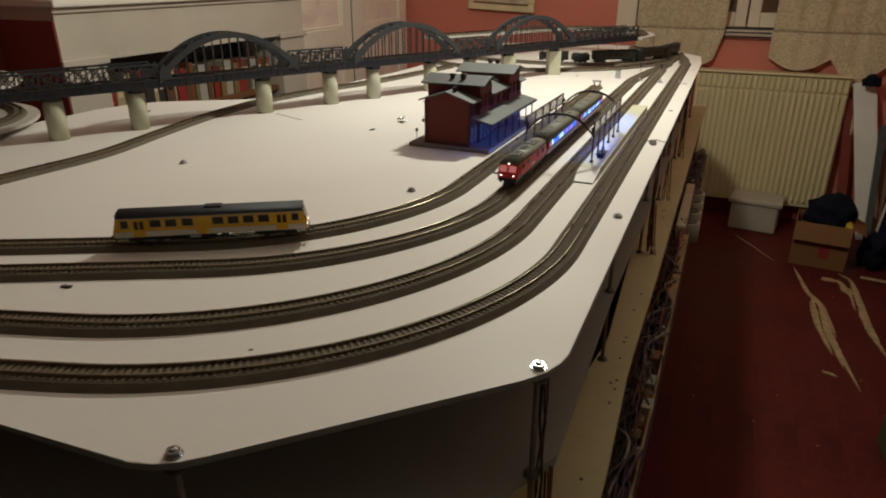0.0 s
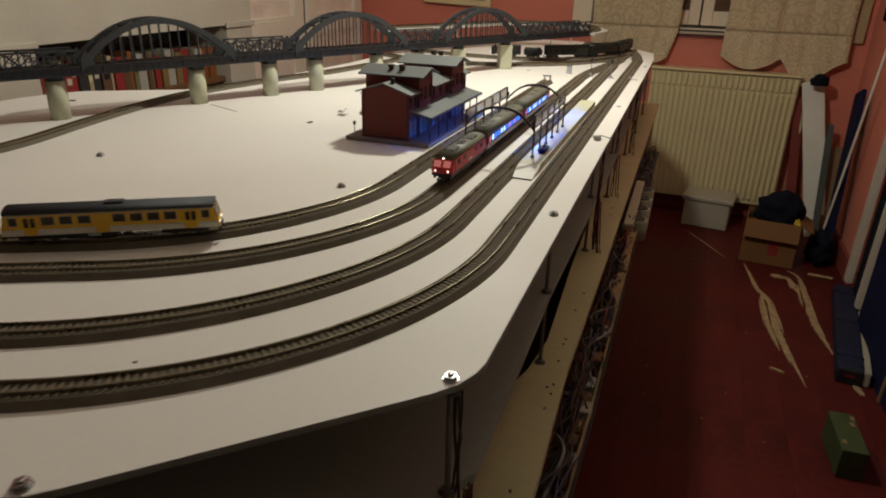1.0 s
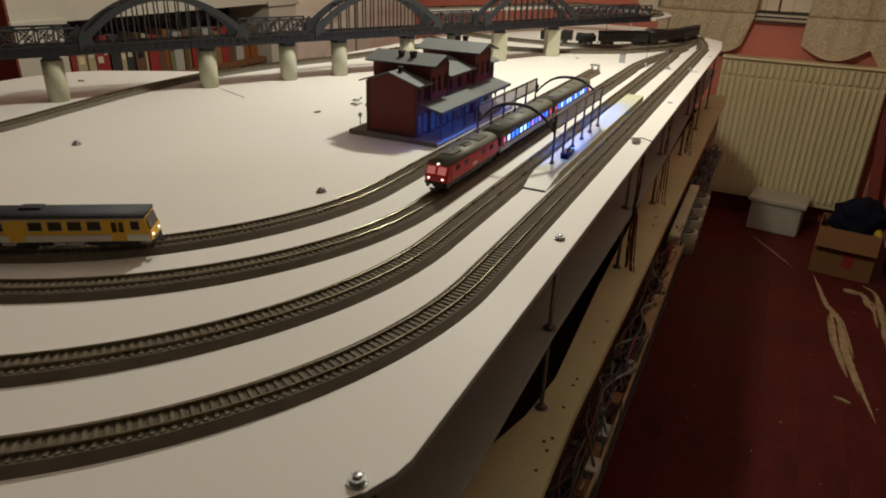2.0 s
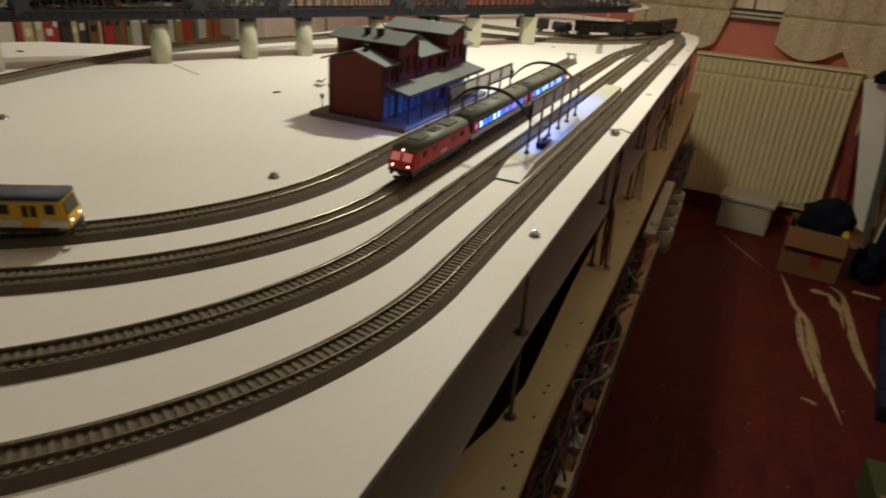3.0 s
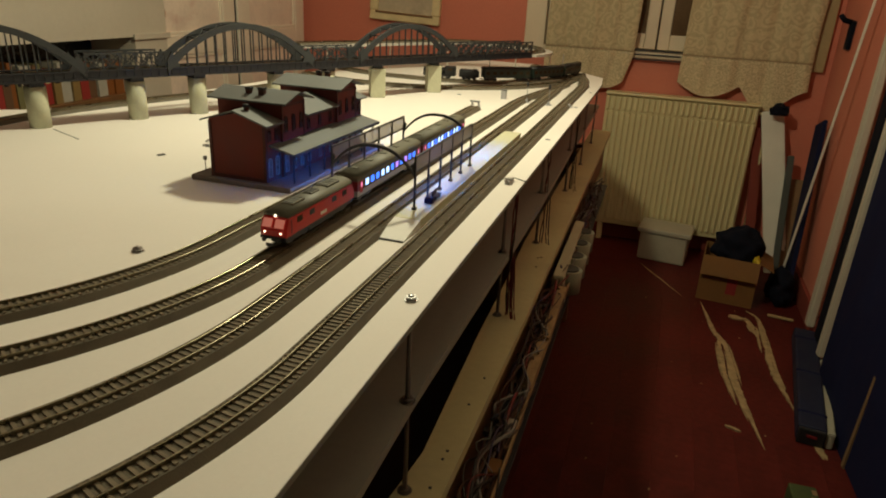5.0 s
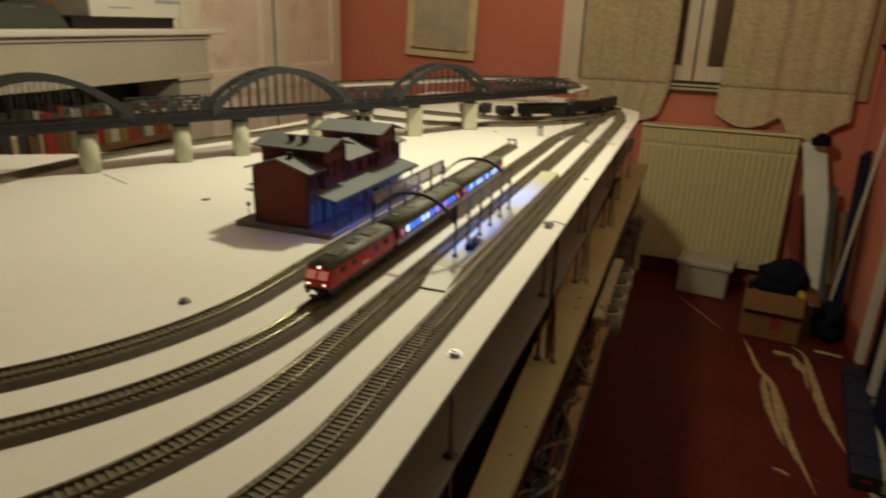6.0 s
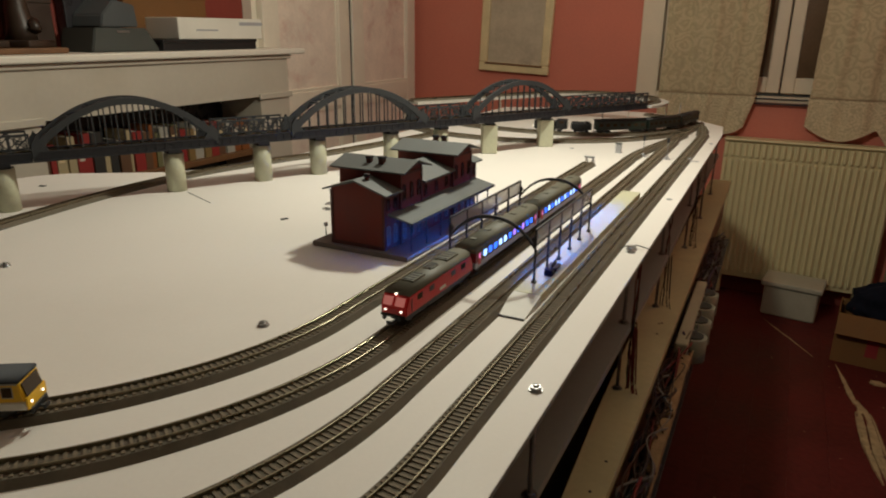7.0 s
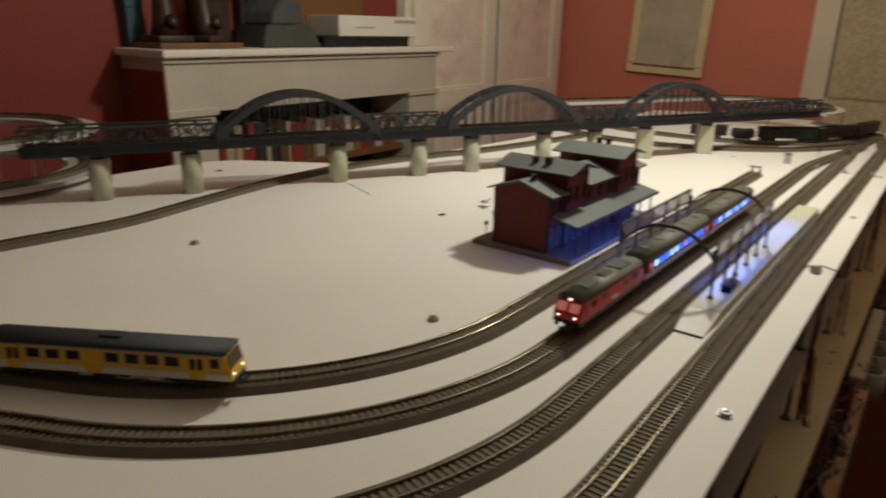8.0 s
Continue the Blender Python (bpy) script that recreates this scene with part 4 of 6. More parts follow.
def yard(x0, slope, top, cy, r, turn, left, extra=()):
    """A yard track: from its far end down a straight, round a curve of turn degrees, then straight on to the front."""
    pts = [Vector((*p, 0)) for p in extra]
    y = top
    while y > cy + 0.02:
        pts.append(Vector((x0 - slope * y, y, 0)))
        y -= 0.03
    xs = x0 - slope * cy
    n = round(turn / 1.5)
    pts += [Vector((xs - r + r * math.cos(a), cy + r * math.sin(a), 0)) for a in (radians(-turn * k / n) for k in range(n + 1))]
    d = Vector((-math.sin(radians(turn)), -math.cos(radians(turn)), 0))
    while pts[-1].x > left:
        pts.append(pts[-1] + d * 0.03)
    return pts


TRACKS = []
SIDING = yard(-0.272, 0.002, 1.20, 0.04, 0.44, 63, -1.0)


def tracks():
    e2 = spline([(-0.128, 1.88), (-0.140, 1.78), (-0.164, 1.62), (-0.186, 1.45), (-0.193, 1.32)], 0.02)
    e3 = spline([(-0.112, 2.15), (-0.128, 2.02), (-0.136, 1.88), (-0.140, 1.74)], 0.02)
    e4 = spline([(-0.36, 2.46), (-0.22, 2.36), (-0.13, 2.23), (-0.088, 2.10), (-0.072, 1.95)], 0.02)
    TRACKS.append(track(SIDING, "grey-brown model track of the station siding, curving to the front", (-0.5, 0.16)))
    TRACKS.append(track(yard(-0.187, 0.003, 1.28, 0.0, 0.46, 63, -0.95, e2), "grey-brown model track between the platforms, curving to the front", (-0.6, 0.16)))
    TRACKS.append(track(yard(-0.121, 0.008, 1.70, -0.10, 0.50, 72, -0.85, e3), "grey-brown model track beside the outer platform, curving to the front", (-0.62, 0.75)))
    TRACKS.append(track(yard(-0.041, 0.012, 1.92, -0.17, 0.50, 72, -0.70, e4), "grey-brown outermost model track along the board's edge", (-0.72, 0.60)))
    TRACKS.append(track(spline([(-0.118, 2.10), (-0.162, 1.881), (-0.291, 1.668), (-0.443, 1.545), (-0.60, 1.482), (-0.73, 1.475), (-0.88, 1.50), (-1.0, 1.56)], 0.02), "grey-brown model track curving under the bridge end", (9, 9)))
    TRACKS.append(track(BACK, "grey-brown model track behind, which the dark train stands on", (9, 9)))
    TRACKS.append(track(spline([(-1.06, -0.62), (-1.038, -0.40), (-1.018, -0.20), (-1.008, -0.05), (-1.040, 0.12), (-1.068, 0.28), (-1.083, 0.44), (-1.075, 0.60), (-1.03, 0.80), (-0.968, 1.0), (-0.92, 1.25), (-0.89, 1.46)], 0.02), "single model track running under the bridge", (9, 9), half=0.0185))
    # buffer stop at the siding's end
    b = thing("buffer_stop", (-0.2765, 1.215, Z0 + 0.0115), "small grey buffer stop at the end of the siding", "buffer stop")
    bm = B()
    for x in (-0.009, 0.009):
        bar(bm, (x, 0, -0.010), (x, 0, 0.010), 0.003)
        bar(bm, (x, 0.022, -0.010), (x, 0, 0.008), 0.0025)
    part("frame", bm, M["coach_grey"], b)
    bm = B()
    bar(bm, (-0.014, -0.002, 0.008), (0.014, -0.002, 0.008), 0.004, 0.005)
    part("beam", bm, M["coach_grey"], b)


BACK = spline([(-0.118, 2.27), (-0.135, 2.20), (-0.175, 2.03), (-0.25, 1.875), (-0.345, 1.775), (-0.475, 1.715), (-0.64, 1.70), (-0.85, 1.73), (-0.98, 1.80)], 0.02)


# bridge: local x runs along it, local y away to its far side
BR0, BRD = Vector((-1.114, 0.158)), Vector((0.653, 1.272)).normalized()
BRZ = math.degrees(math.atan2(BRD.y, BRD.x))
BW = 0.056


def on_bridge(s, off=0.0):
    p = BR0 + BRD * s + Vector((-BRD.y, BRD.x)) * off
    return p.x, p.y


def bridge():
    zb, zt = 0.092, 0.112
    runs = [("g", -0.30, 0.052), ("a", 0.052, 0.408), ("g", 0.408, 0.580), ("a", 0.580, 0.966), ("g", 0.966, 1.122), ("a", 1.122, 1.508), ("g", 1.508, 1.89)]
    for kind, s0, s1 in runs:
        L = s1 - s0 - 0.001
        lab = "dark grey bowstring arch span of the model bridge, on piers" if kind == "a" else "dark grey lattice girder span of the model bridge, on piers"
        t = thing("arch_span" if kind == "a" else "girder_span", (*on_bridge(s0), Z0), lab, "bridge", "bridge spans", rz=BRZ)
        bm = B()
        box(bm, 0, L, 0.004, BW - 0.004, zb + 0.004, zb + 0.014)
        dk = part("deck", bm, M["bridge_dark"], t)
        for y in (BW / 2 - G / 2, BW / 2 + G / 2):
            bm = B()
            box(bm, 0, L, y - 0.0008, y + 0.0008, zb + 0.0155, zb + 0.019)
            part("rail", bm, M["rail"], dk)
        bm = B()
        x = 0.005
        while x < L - 0.004:
            box(bm, x, x + 0.003, BW / 2 - 0.014, BW / 2 + 0.014, zb + 0.014, zb + 0.0155)
            x += 0.008
        tagged(part("sleeper_strip", bm, M["sleeper"], dk), kind="stuff")
        for side, y in enumerate((0.0, BW)):
            # girder: flanges and web with stiffeners
            bm = B()
            box(bm, 0, L, y - 0.0035, y + 0.0035, zb, zb + 0.004)
            box(bm, 0, L, y - 0.0035, y + 0.0035, zt - 0.003, zt)
            box(bm, 0, L, y - 0.0015, y + 0.0015, zb + 0.004, zt - 0.003)
            x = 0.008
            while x < L - 0.004:
                box(bm, x, x + 0.002, y - 0.003, y + 0.003, zb + 0.004, zt - 0.003)
                x += 0.018
            part("girder", bm, M["bridge_dark"], t)
            if kind == "g":
                # lattice parapet
                zh = 0.147
                bm = B()
                box(bm, 0, L, y - 0.002, y + 0.002, zh - 0.004, zh)
                part("top_chord", bm, M["bridge"], t)
                n = max(3, round(L / 0.036))
                w = L / n
                for i in range(n):
                    bm = B()
                    x0, x1 = i * w, (i + 1) * w
                    box(bm, x0, x0 + 0.003, y - 0.0015, y + 0.0015, zt, zh - 0.004)
                    bar(bm, (x0 + 0.003, y, zt), (x1, y, zh - 0.004), 0.0022, 0.003, up=(0, 1, 0))
                    bar(bm, (x0 + 0.003, y - 0.0006, zh - 0.004), (x1, y - 0.0006, zt), 0.0022, 0.003, up=(0, 1, 0))
                    xm, zm, r = (x0 + x1) / 2 + 0.0015, (zt + zh - 0.004) / 2, 0.0075
                    ring = [(xm + r * math.cos(a), y - 0.001, zm + r * math.sin(a)) for a in (2 * math.pi * k / 12 for k in range(13))]
                    for p, q in zip(ring, ring[1:]):
                        bar(bm, p, q, 0.002, 0.0022, up=(0, 1, 0))
                    part("lattice_panel", bm, M["bridge"], t)
                bm = B()
                box(bm, L - 0.003, L, y - 0.0015, y + 0.0015, zt, zh - 0.004)
                part("end_post", bm, M["bridge"], t)
            else:
                # arch rib and hangers
                H = 0.206 - zt

                def rise(u):
                    return zt + 0.010 + (H - 0.010) * (1 - abs(2 * u - 1) ** 2.05)
                n = 28
                bm = B()
                up = [(L * k / n, rise(k / n)) for k in range(n + 1)]
                ring = []
                for k, (x, z) in enumerate(up):
                    d = 0.013 + 0.010 * abs(2 * k / n - 1) ** 3
                    ring.append([bm.verts.new((x, yy, zz)) for yy, zz in ((y - 0.004, z), (y + 0.004, z), (y + 0.004, z - d), (y - 0.004, z - d))])
                for p, q in zip(ring, ring[1:]):
                    for i in range(4):
                        bm.faces.new((p[i], q[i], q[(i + 1) % 4], p[(i + 1) % 4]))
                bm.faces.new(ring[0][::-1])
                bm.faces.new(ring[-1])
                part("arch_rib", bm, M["bridge"], t)
                for x0, x1, x2 in ((0, 0.030, 0.012), (L, L - 0.030, L - 0.012)):
                    bm = B()
                    wedge(bm, [(x0, zt), (x1, zt), (x2, zt + 0.034), (x0, zt + 0.014)], "y", y - 0.0036, y + 0.0036)
                    part("springer", bm, M["bridge"], t)
                m = 16
                for k in range(2, m - 1):
                    x = L * k / m
                    bm = B()
                    box(bm, x - 0.0013, x + 0.0013, y - 0.0013, y + 0.0013, zt, rise(k / m) - 0.012)
                    part("hanger", bm, M["bridge"], t)
        if kind == "a":
            # bracing between the ribs
            n = 10
            for k in range(2, n - 1):
                x = L * k / n
                z = zt + 0.010 + (0.206 - zt - 0.010) * (1 - abs(2 * k / n - 1) ** 2.05) - 0.004
                bm = B()
                bar(bm, (x, 0.004, z), (x, BW - 0.004, z), 0.003)
                if k < n - 2:
                    x2 = L * (k + 1) / n
                    z2 = zt + 0.010 + (0.206 - zt - 0.010) * (1 - abs(2 * (k + 1) / n - 1) ** 2.05) - 0.004
                    bar(bm, (x, 0.004, z), (x2, BW - 0.004, z2), 0.002)
                    bar(bm, (x, BW - 0.004, z), (x2, 0.004, z2), 0.002)
                part("cross_brace", bm, M["bridge"], t)
    # piers
    for s in (-0.172, 0.0, 0.315, 0.514, 0.657, 0.868, 1.03):
        r = 0.0205
        p = thing("bridge_pier", (*on_bridge(s, r + 0.003), Z0), "round cream stone-look bridge pier standing on the board", "pier", "bridge piers", rz=BRZ)
        bm = B()
        disc(bm, 0, 0, 0, 0.083, r, 28)
        part("shaft", bm, M["pier"], p)
        bm = B()
        box(bm, -0.014, 0.014, -0.018, 0.026, 0.083, 0.0919, 0.001)
        part("bearing", bm, M["bridge_dark"], p)
    for s in (1.205, 1.432):
        p = thing("bridge_pier", (*on_bridge(s, 0.024), Z0), "square-sided cream bridge pier standing on the board", "pier", "bridge piers", rz=BRZ - 30)
        bm = B()
        box(bm, -0.022, 0.022, -0.020, 0.020, 0, 0.083, 0.003)
        part("shaft", bm, M["pier"], p)
        bm = B()
        box(bm, -0.013, 0.013, -0.018, 0.018, 0.083, 0.0919, 0.001)
        part("bearing", bm, M["bridge_dark"], p)

    # raised loops at both ends of the bridge, white strips on posts
    def loop(path, label, posts, foot):
        t = tagged(new("raised_loop"), label, "track bed")
        bm = B()
        sweep(bm, path, [(-0.045, -0.008), (-0.045, 0), (0.045, 0), (0.045, -0.008)])
        part("strip", bm, M["strip"], t, "pale sawn strip")
        bm = B()
        sweep(bm, path, [(-0.0195, 0), (-0.0155, 0.006), (0.0155, 0.006), (0.0195, 0)])
        part("track_bed", bm, M["bed"], t)
        for s in (-1, 1):
            o = s * G / 2
            bm = B()
            sweep(bm, path, [(o - 0.0006, 0.006), (o - 0.0006, 0.010), (o + 0.0006, 0.010), (o + 0.0006, 0.006)])
            part("rail", bm, M["rail"], t)
        for i in posts:
            p = path[i]
            d = (path[min(i + 1, len(path) - 1)] - path[i - 1]).normalized()
            q = p + Vector((d.y, -d.x, 0)) * 0.038
            bm = B()
            tube(bm, [(q.x, q.y, foot), (q.x, q.y, q.z - 0.008)], 0.003, 8)
            part("post", bm, M["white"], t)
    e = Vector(on_bridge(1.892, BW / 2))
    R = 0.25
    n = Vector((-BRD.y, BRD.x))
    c = e + n * R
    a0 = math.atan2(e.y - c.y, e.x - c.x)
    way = [Vector((c.x + R * math.cos(a0 + radians(6 * k)), c.y + R * math.sin(a0 + radians(6 * k)), Z0 + 0.103)) for k in range(31)]
    way += [Vector((*(e + n * 2 * R - BRD * 0.03 * k), Z0 + 0.103)) for k in range(1, 22)]
    loop(way, "white raised track strip curving round behind the bridge", (6, 16, 26, 36, 46), Z0)
    for z, nm, cx in ((0.103, "upper", -1.64), (0.022, "lower", -1.605)):
        loop([Vector((cx + 0.25 * math.cos(radians(170 - 5 * k)), -0.10 + 0.25 * math.sin(radians(170 - 5 * k)), Z0 + z)) for k in range(46)],
             "white raised track strip, " + nm + " turn of the spiral", (6, 13, 20) if z > 0.05 else (10, 17), Z0 - 0.125)


def station():
    ox, oy = -0.40, 0.46
    t = thing("station_building", (ox, oy, Z0), "red brick model station with grey roofs and a platform canopy", "building")

    def bx(name, x0, x1, y0, y1, z0, z1, m, bev=0.0, parent=t, label=""):
        bm = B()
        box(bm, x0 - ox, x1 - ox, y0 - oy, y1 - oy, z0, z1, bev)
        return part(name, bm, m, parent, label)

    bx("base_plate", -0.484, -0.303, 0.270, 0.634, 0, 0.0085, M["stone"], 0.001)
    XA, XB = -0.450, -0.350
    # blocks: (y0, y1, eave, apex, ridge direction)
    blocks = [(0.280, 0.322, 0.1005, 0.1165, "y"), (0.322, 0.394, 0.1290, 0.1400, "x"), (0.394, 0.512, 0.1005, 0.1170, "y"), (0.512, 0.592, 0.1285, 0.1400, "x"), (0.592, 0.622, 0.1005, 0.1165, "y")]
    for i, (y0, y1, e, a, way) in enumerate(blocks):
        xa, xb = (XA - 0.012, XB + 0.004) if way == "x" else (XA, XB)
        bm = B()
        if way == "y":
            xm = (xa + xb) / 2
            wedge(bm, [(xa - ox, 0.0085), (xb - ox, 0.0085), (xb - ox, e), (xm - ox, a - 0.003), (xa - ox, e)], "y", y0 - oy, y1 - oy)
        else:
            ym = (y0 + y1) / 2
            wedge(bm, [(y0 - oy, 0.0085), (y1 - oy, 0.0085), (y1 - oy, e), (ym - oy, a - 0.003), (y0 - oy, e)], "x", xa - ox, xb - ox)
        w = part("wall", bm, M["brick"], t, "red brick wall")
        # roof: two slabs with overhang, set on the walls
        o, th = 0.010, 0.0026
        if way == "y":
            xm = (xa + xb) / 2
            k = (a - e) / ((xb - xa) / 2)
            ya, yb = (y0 - 0.010 if i == 0 else y0 + 0.001), (y1 + 0.010 if i == 4 else y1 - 0.001)
            for s, xe in ((-1, xa - o), (1, xb + o)):
                bm = B()
                ze = e - k * o
                wedge(bm, [(xm - ox, a - 0.0005), (xe - ox, ze), (xe - ox, ze + th), (xm - ox, a + th)], "y", ya - oy, yb - oy)
                part("roof_slope", bm, M["slate"], t, "grey roof")
        else:
            ym = (y0 + y1) / 2
            k = (a - e) / ((y1 - y0) / 2)
            for ye in (y0 - o, y1 + o):
                bm = B()
                ze = e - k * o
                wedge(bm, [(ym - oy, a - 0.0005), (ye - oy, ze), (ye - oy, ze + th), (ym - oy, a + th)], "x", xa - 0.012 - ox, xb + 0.014 - ox)
                part("roof_slope", bm, M["slate"], t, "grey roof")
        # windows on the track side, upper and ground floor
        n = 2 if y1 - y0 < 0.07 else 3
        for z0, h in ((0.072, 0.019), (0.016, 0.030)):
            if way == "x" and z0 > 0.05:
                z0, h = 0.080, 0.026
            for j in range(n):
                yc = y0 + (y1 - y0) * (j + 0.5) / n
                wd = 0.0088
                bm = B()
                prof = [(yc - wd / 2 - oy, z0), (yc + wd / 2 - oy, z0)] + [(yc - oy + wd / 2 * math.cos(q), z0 + h - wd / 2 + wd / 2 * math.sin(q)) for q in (math.pi * v / 6 for v in range(7))]
                wedge(bm, prof, "x", xb - ox - 0.001, xb - ox + 0.0006)
                win = part("window", bm, M["dark"], t)
                bm = B()
                ring = prof[1:] + prof[:1]
                for p, q in zip(prof, ring):
                    bar(bm, (xb - ox + 0.0008, *p), (xb - ox + 0.0008, *q), 0.0012, 0.0016, up=(1, 0, 0))
                bar(bm, (xb - ox + 0.0008, yc - oy, z0), (xb - ox + 0.0008, yc - oy, z0 + h), 0.0008, 0.001, up=(1, 0, 0))
                bar(bm, (xb - ox + 0.0008, yc - wd / 2 - oy, z0 + h * 0.55), (xb - ox + 0.0008, yc + wd / 2 - oy, z0 + h * 0.55), 0.0008, 0.001, up=(1, 0, 0))
                part("window_frame", bm, M["brick_dark"] if z0 > 0.05 else M["winlight"], win)
        # brick corner strips and a string course
        bm = B()
        for y in (y0, y1 - 0.004):
            box(bm, xb - ox, xb - ox + 0.0012, y - oy, y + 0.004 - oy, 0.0085, e - 0.004)
        box(bm, xb - ox, xb - ox + 0.0014, y0 - oy, y1 - oy, e - 0.009, e - 0.005)
        part("pilaster", bm, M["brick_dark"], w)
    bx("corner_strip", XB - 0.004, XB + 0.0008, 0.2786, 0.2802, 0.0085, 0.098, M["brick_dark"])
    bx("corner_strip", XA - 0.0008, XA + 0.004, 0.2786, 0.2802, 0.0085, 0.098, M["brick_dark"])
    bx("plinth", XA - 0.0012, XB + 0.0012, 0.2784, 0.2805, 0.0085, 0.014, M["brick_dark"])
    # canopy along the platform
    bm = B()
    wedge(bm, [(-0.3495 - ox, 0.0645), (-0.305 - ox, 0.0545), (-0.305 - ox, 0.0572), (-0.3495 - ox, 0.0675)], "y", 0.288 - oy, 0.612 - oy)
    cn = part("canopy", bm, M["slate"], t, "grey platform canopy roof")
    bm = B()
    box(bm, -0.3052 - ox, -0.3038 - ox, 0.288 - oy, 0.612 - oy, 0.0525, 0.0575)
    part("fascia", bm, M["iron"], cn)
    bm = B()
    for k in range(13):
        y = 0.292 + k * 0.026
        bar(bm, (-0.349 - ox, y - oy, 0.0635), (-0.306 - ox, y - oy, 0.0537), 0.002)
    part("rafters", bm, M["iron"], cn)
    for k in range(7):
        y = 0.298 + k * 0.050
        bm = B()
        disc(bm, -0.312 - ox, y - oy, 0.0085, 0.0545, 0.0014, 8)
        bar(bm, (-0.312 - ox, y - oy, 0.044), (-0.322 - ox, y - oy, 0.0565), 0.0012)
        bar(bm, (-0.312 - ox, y - oy, 0.044), (-0.312 - ox, y + 0.010 - oy, 0.0545), 0.0012)
        part("canopy_post", bm, M["iron"], t)
    # chimneys
    for x, y, z0, z1, w in ((-0.390, 0.294, 0.110, 0.126, 0.006), (-0.412, 0.337, 0.128, 0.146, 0.008), (-0.388, 0.337, 0.128, 0.147, 0.009), (-0.412, 0.570, 0.129, 0.150, 0.008), (-0.394, 0.570, 0.129, 0.150, 0.008)):
        bm = B()
        box(bm, x - w / 2 - ox, x + w / 2 - ox, y - w / 2 - oy, y + w / 2 - oy, z0, z1 - 0.004)
        ch = part("chimney", bm, M["brick_dark"], t, "dark brick chimney")
        bm = B()
        box(bm, x - w / 2 - 0.001 - ox, x + w / 2 + 0.001 - ox, y - w / 2 - 0.001 - oy, y + w / 2 + 0.001 - oy, z1 - 0.004, z1, 0.0005)
        part("chimney_cap", bm, M["iron"], ch)
    # lamp bracket on the left side
    bm = B()
    tube(bm, [(XA - ox, 0.300 - oy, 0.055), (XA - 0.012 - ox, 0.300 - oy, 0.058), (XA - 0.014 - ox, 0.300 - oy, 0.053)], 0.0009, 6)
    disc(bm, XA - 0.014 - ox, 0.300 - oy, 0.047, 0.053, 0.003, 8)
    part("wall_lamp", bm, M["white"], t)
    bm = B()
    tube(bm, [(XA - ox, 0.290 - oy, 0.090), (XA - 0.010 - ox, 0.290 - oy, 0.0935)], 0.0007, 6)
    part("bracket", bm, M["iron"], t)
    # post by the base
    l = thing("signal_lamp", (-0.482, 0.305, Z0 + 0.0085), "small grey lamp post on the station base", "lamp")
    bm = B()
    disc(bm, 0, 0, 0, 0.016, 0.0008, 6)
    part("post", bm, M["iron"], l)
    bm = B()
    box(bm, -0.0025, 0.0025, -0.0025, 0.0025, 0.016, 0.023, 0.0006)
    part("lantern", bm, M["coach_grey"], l)


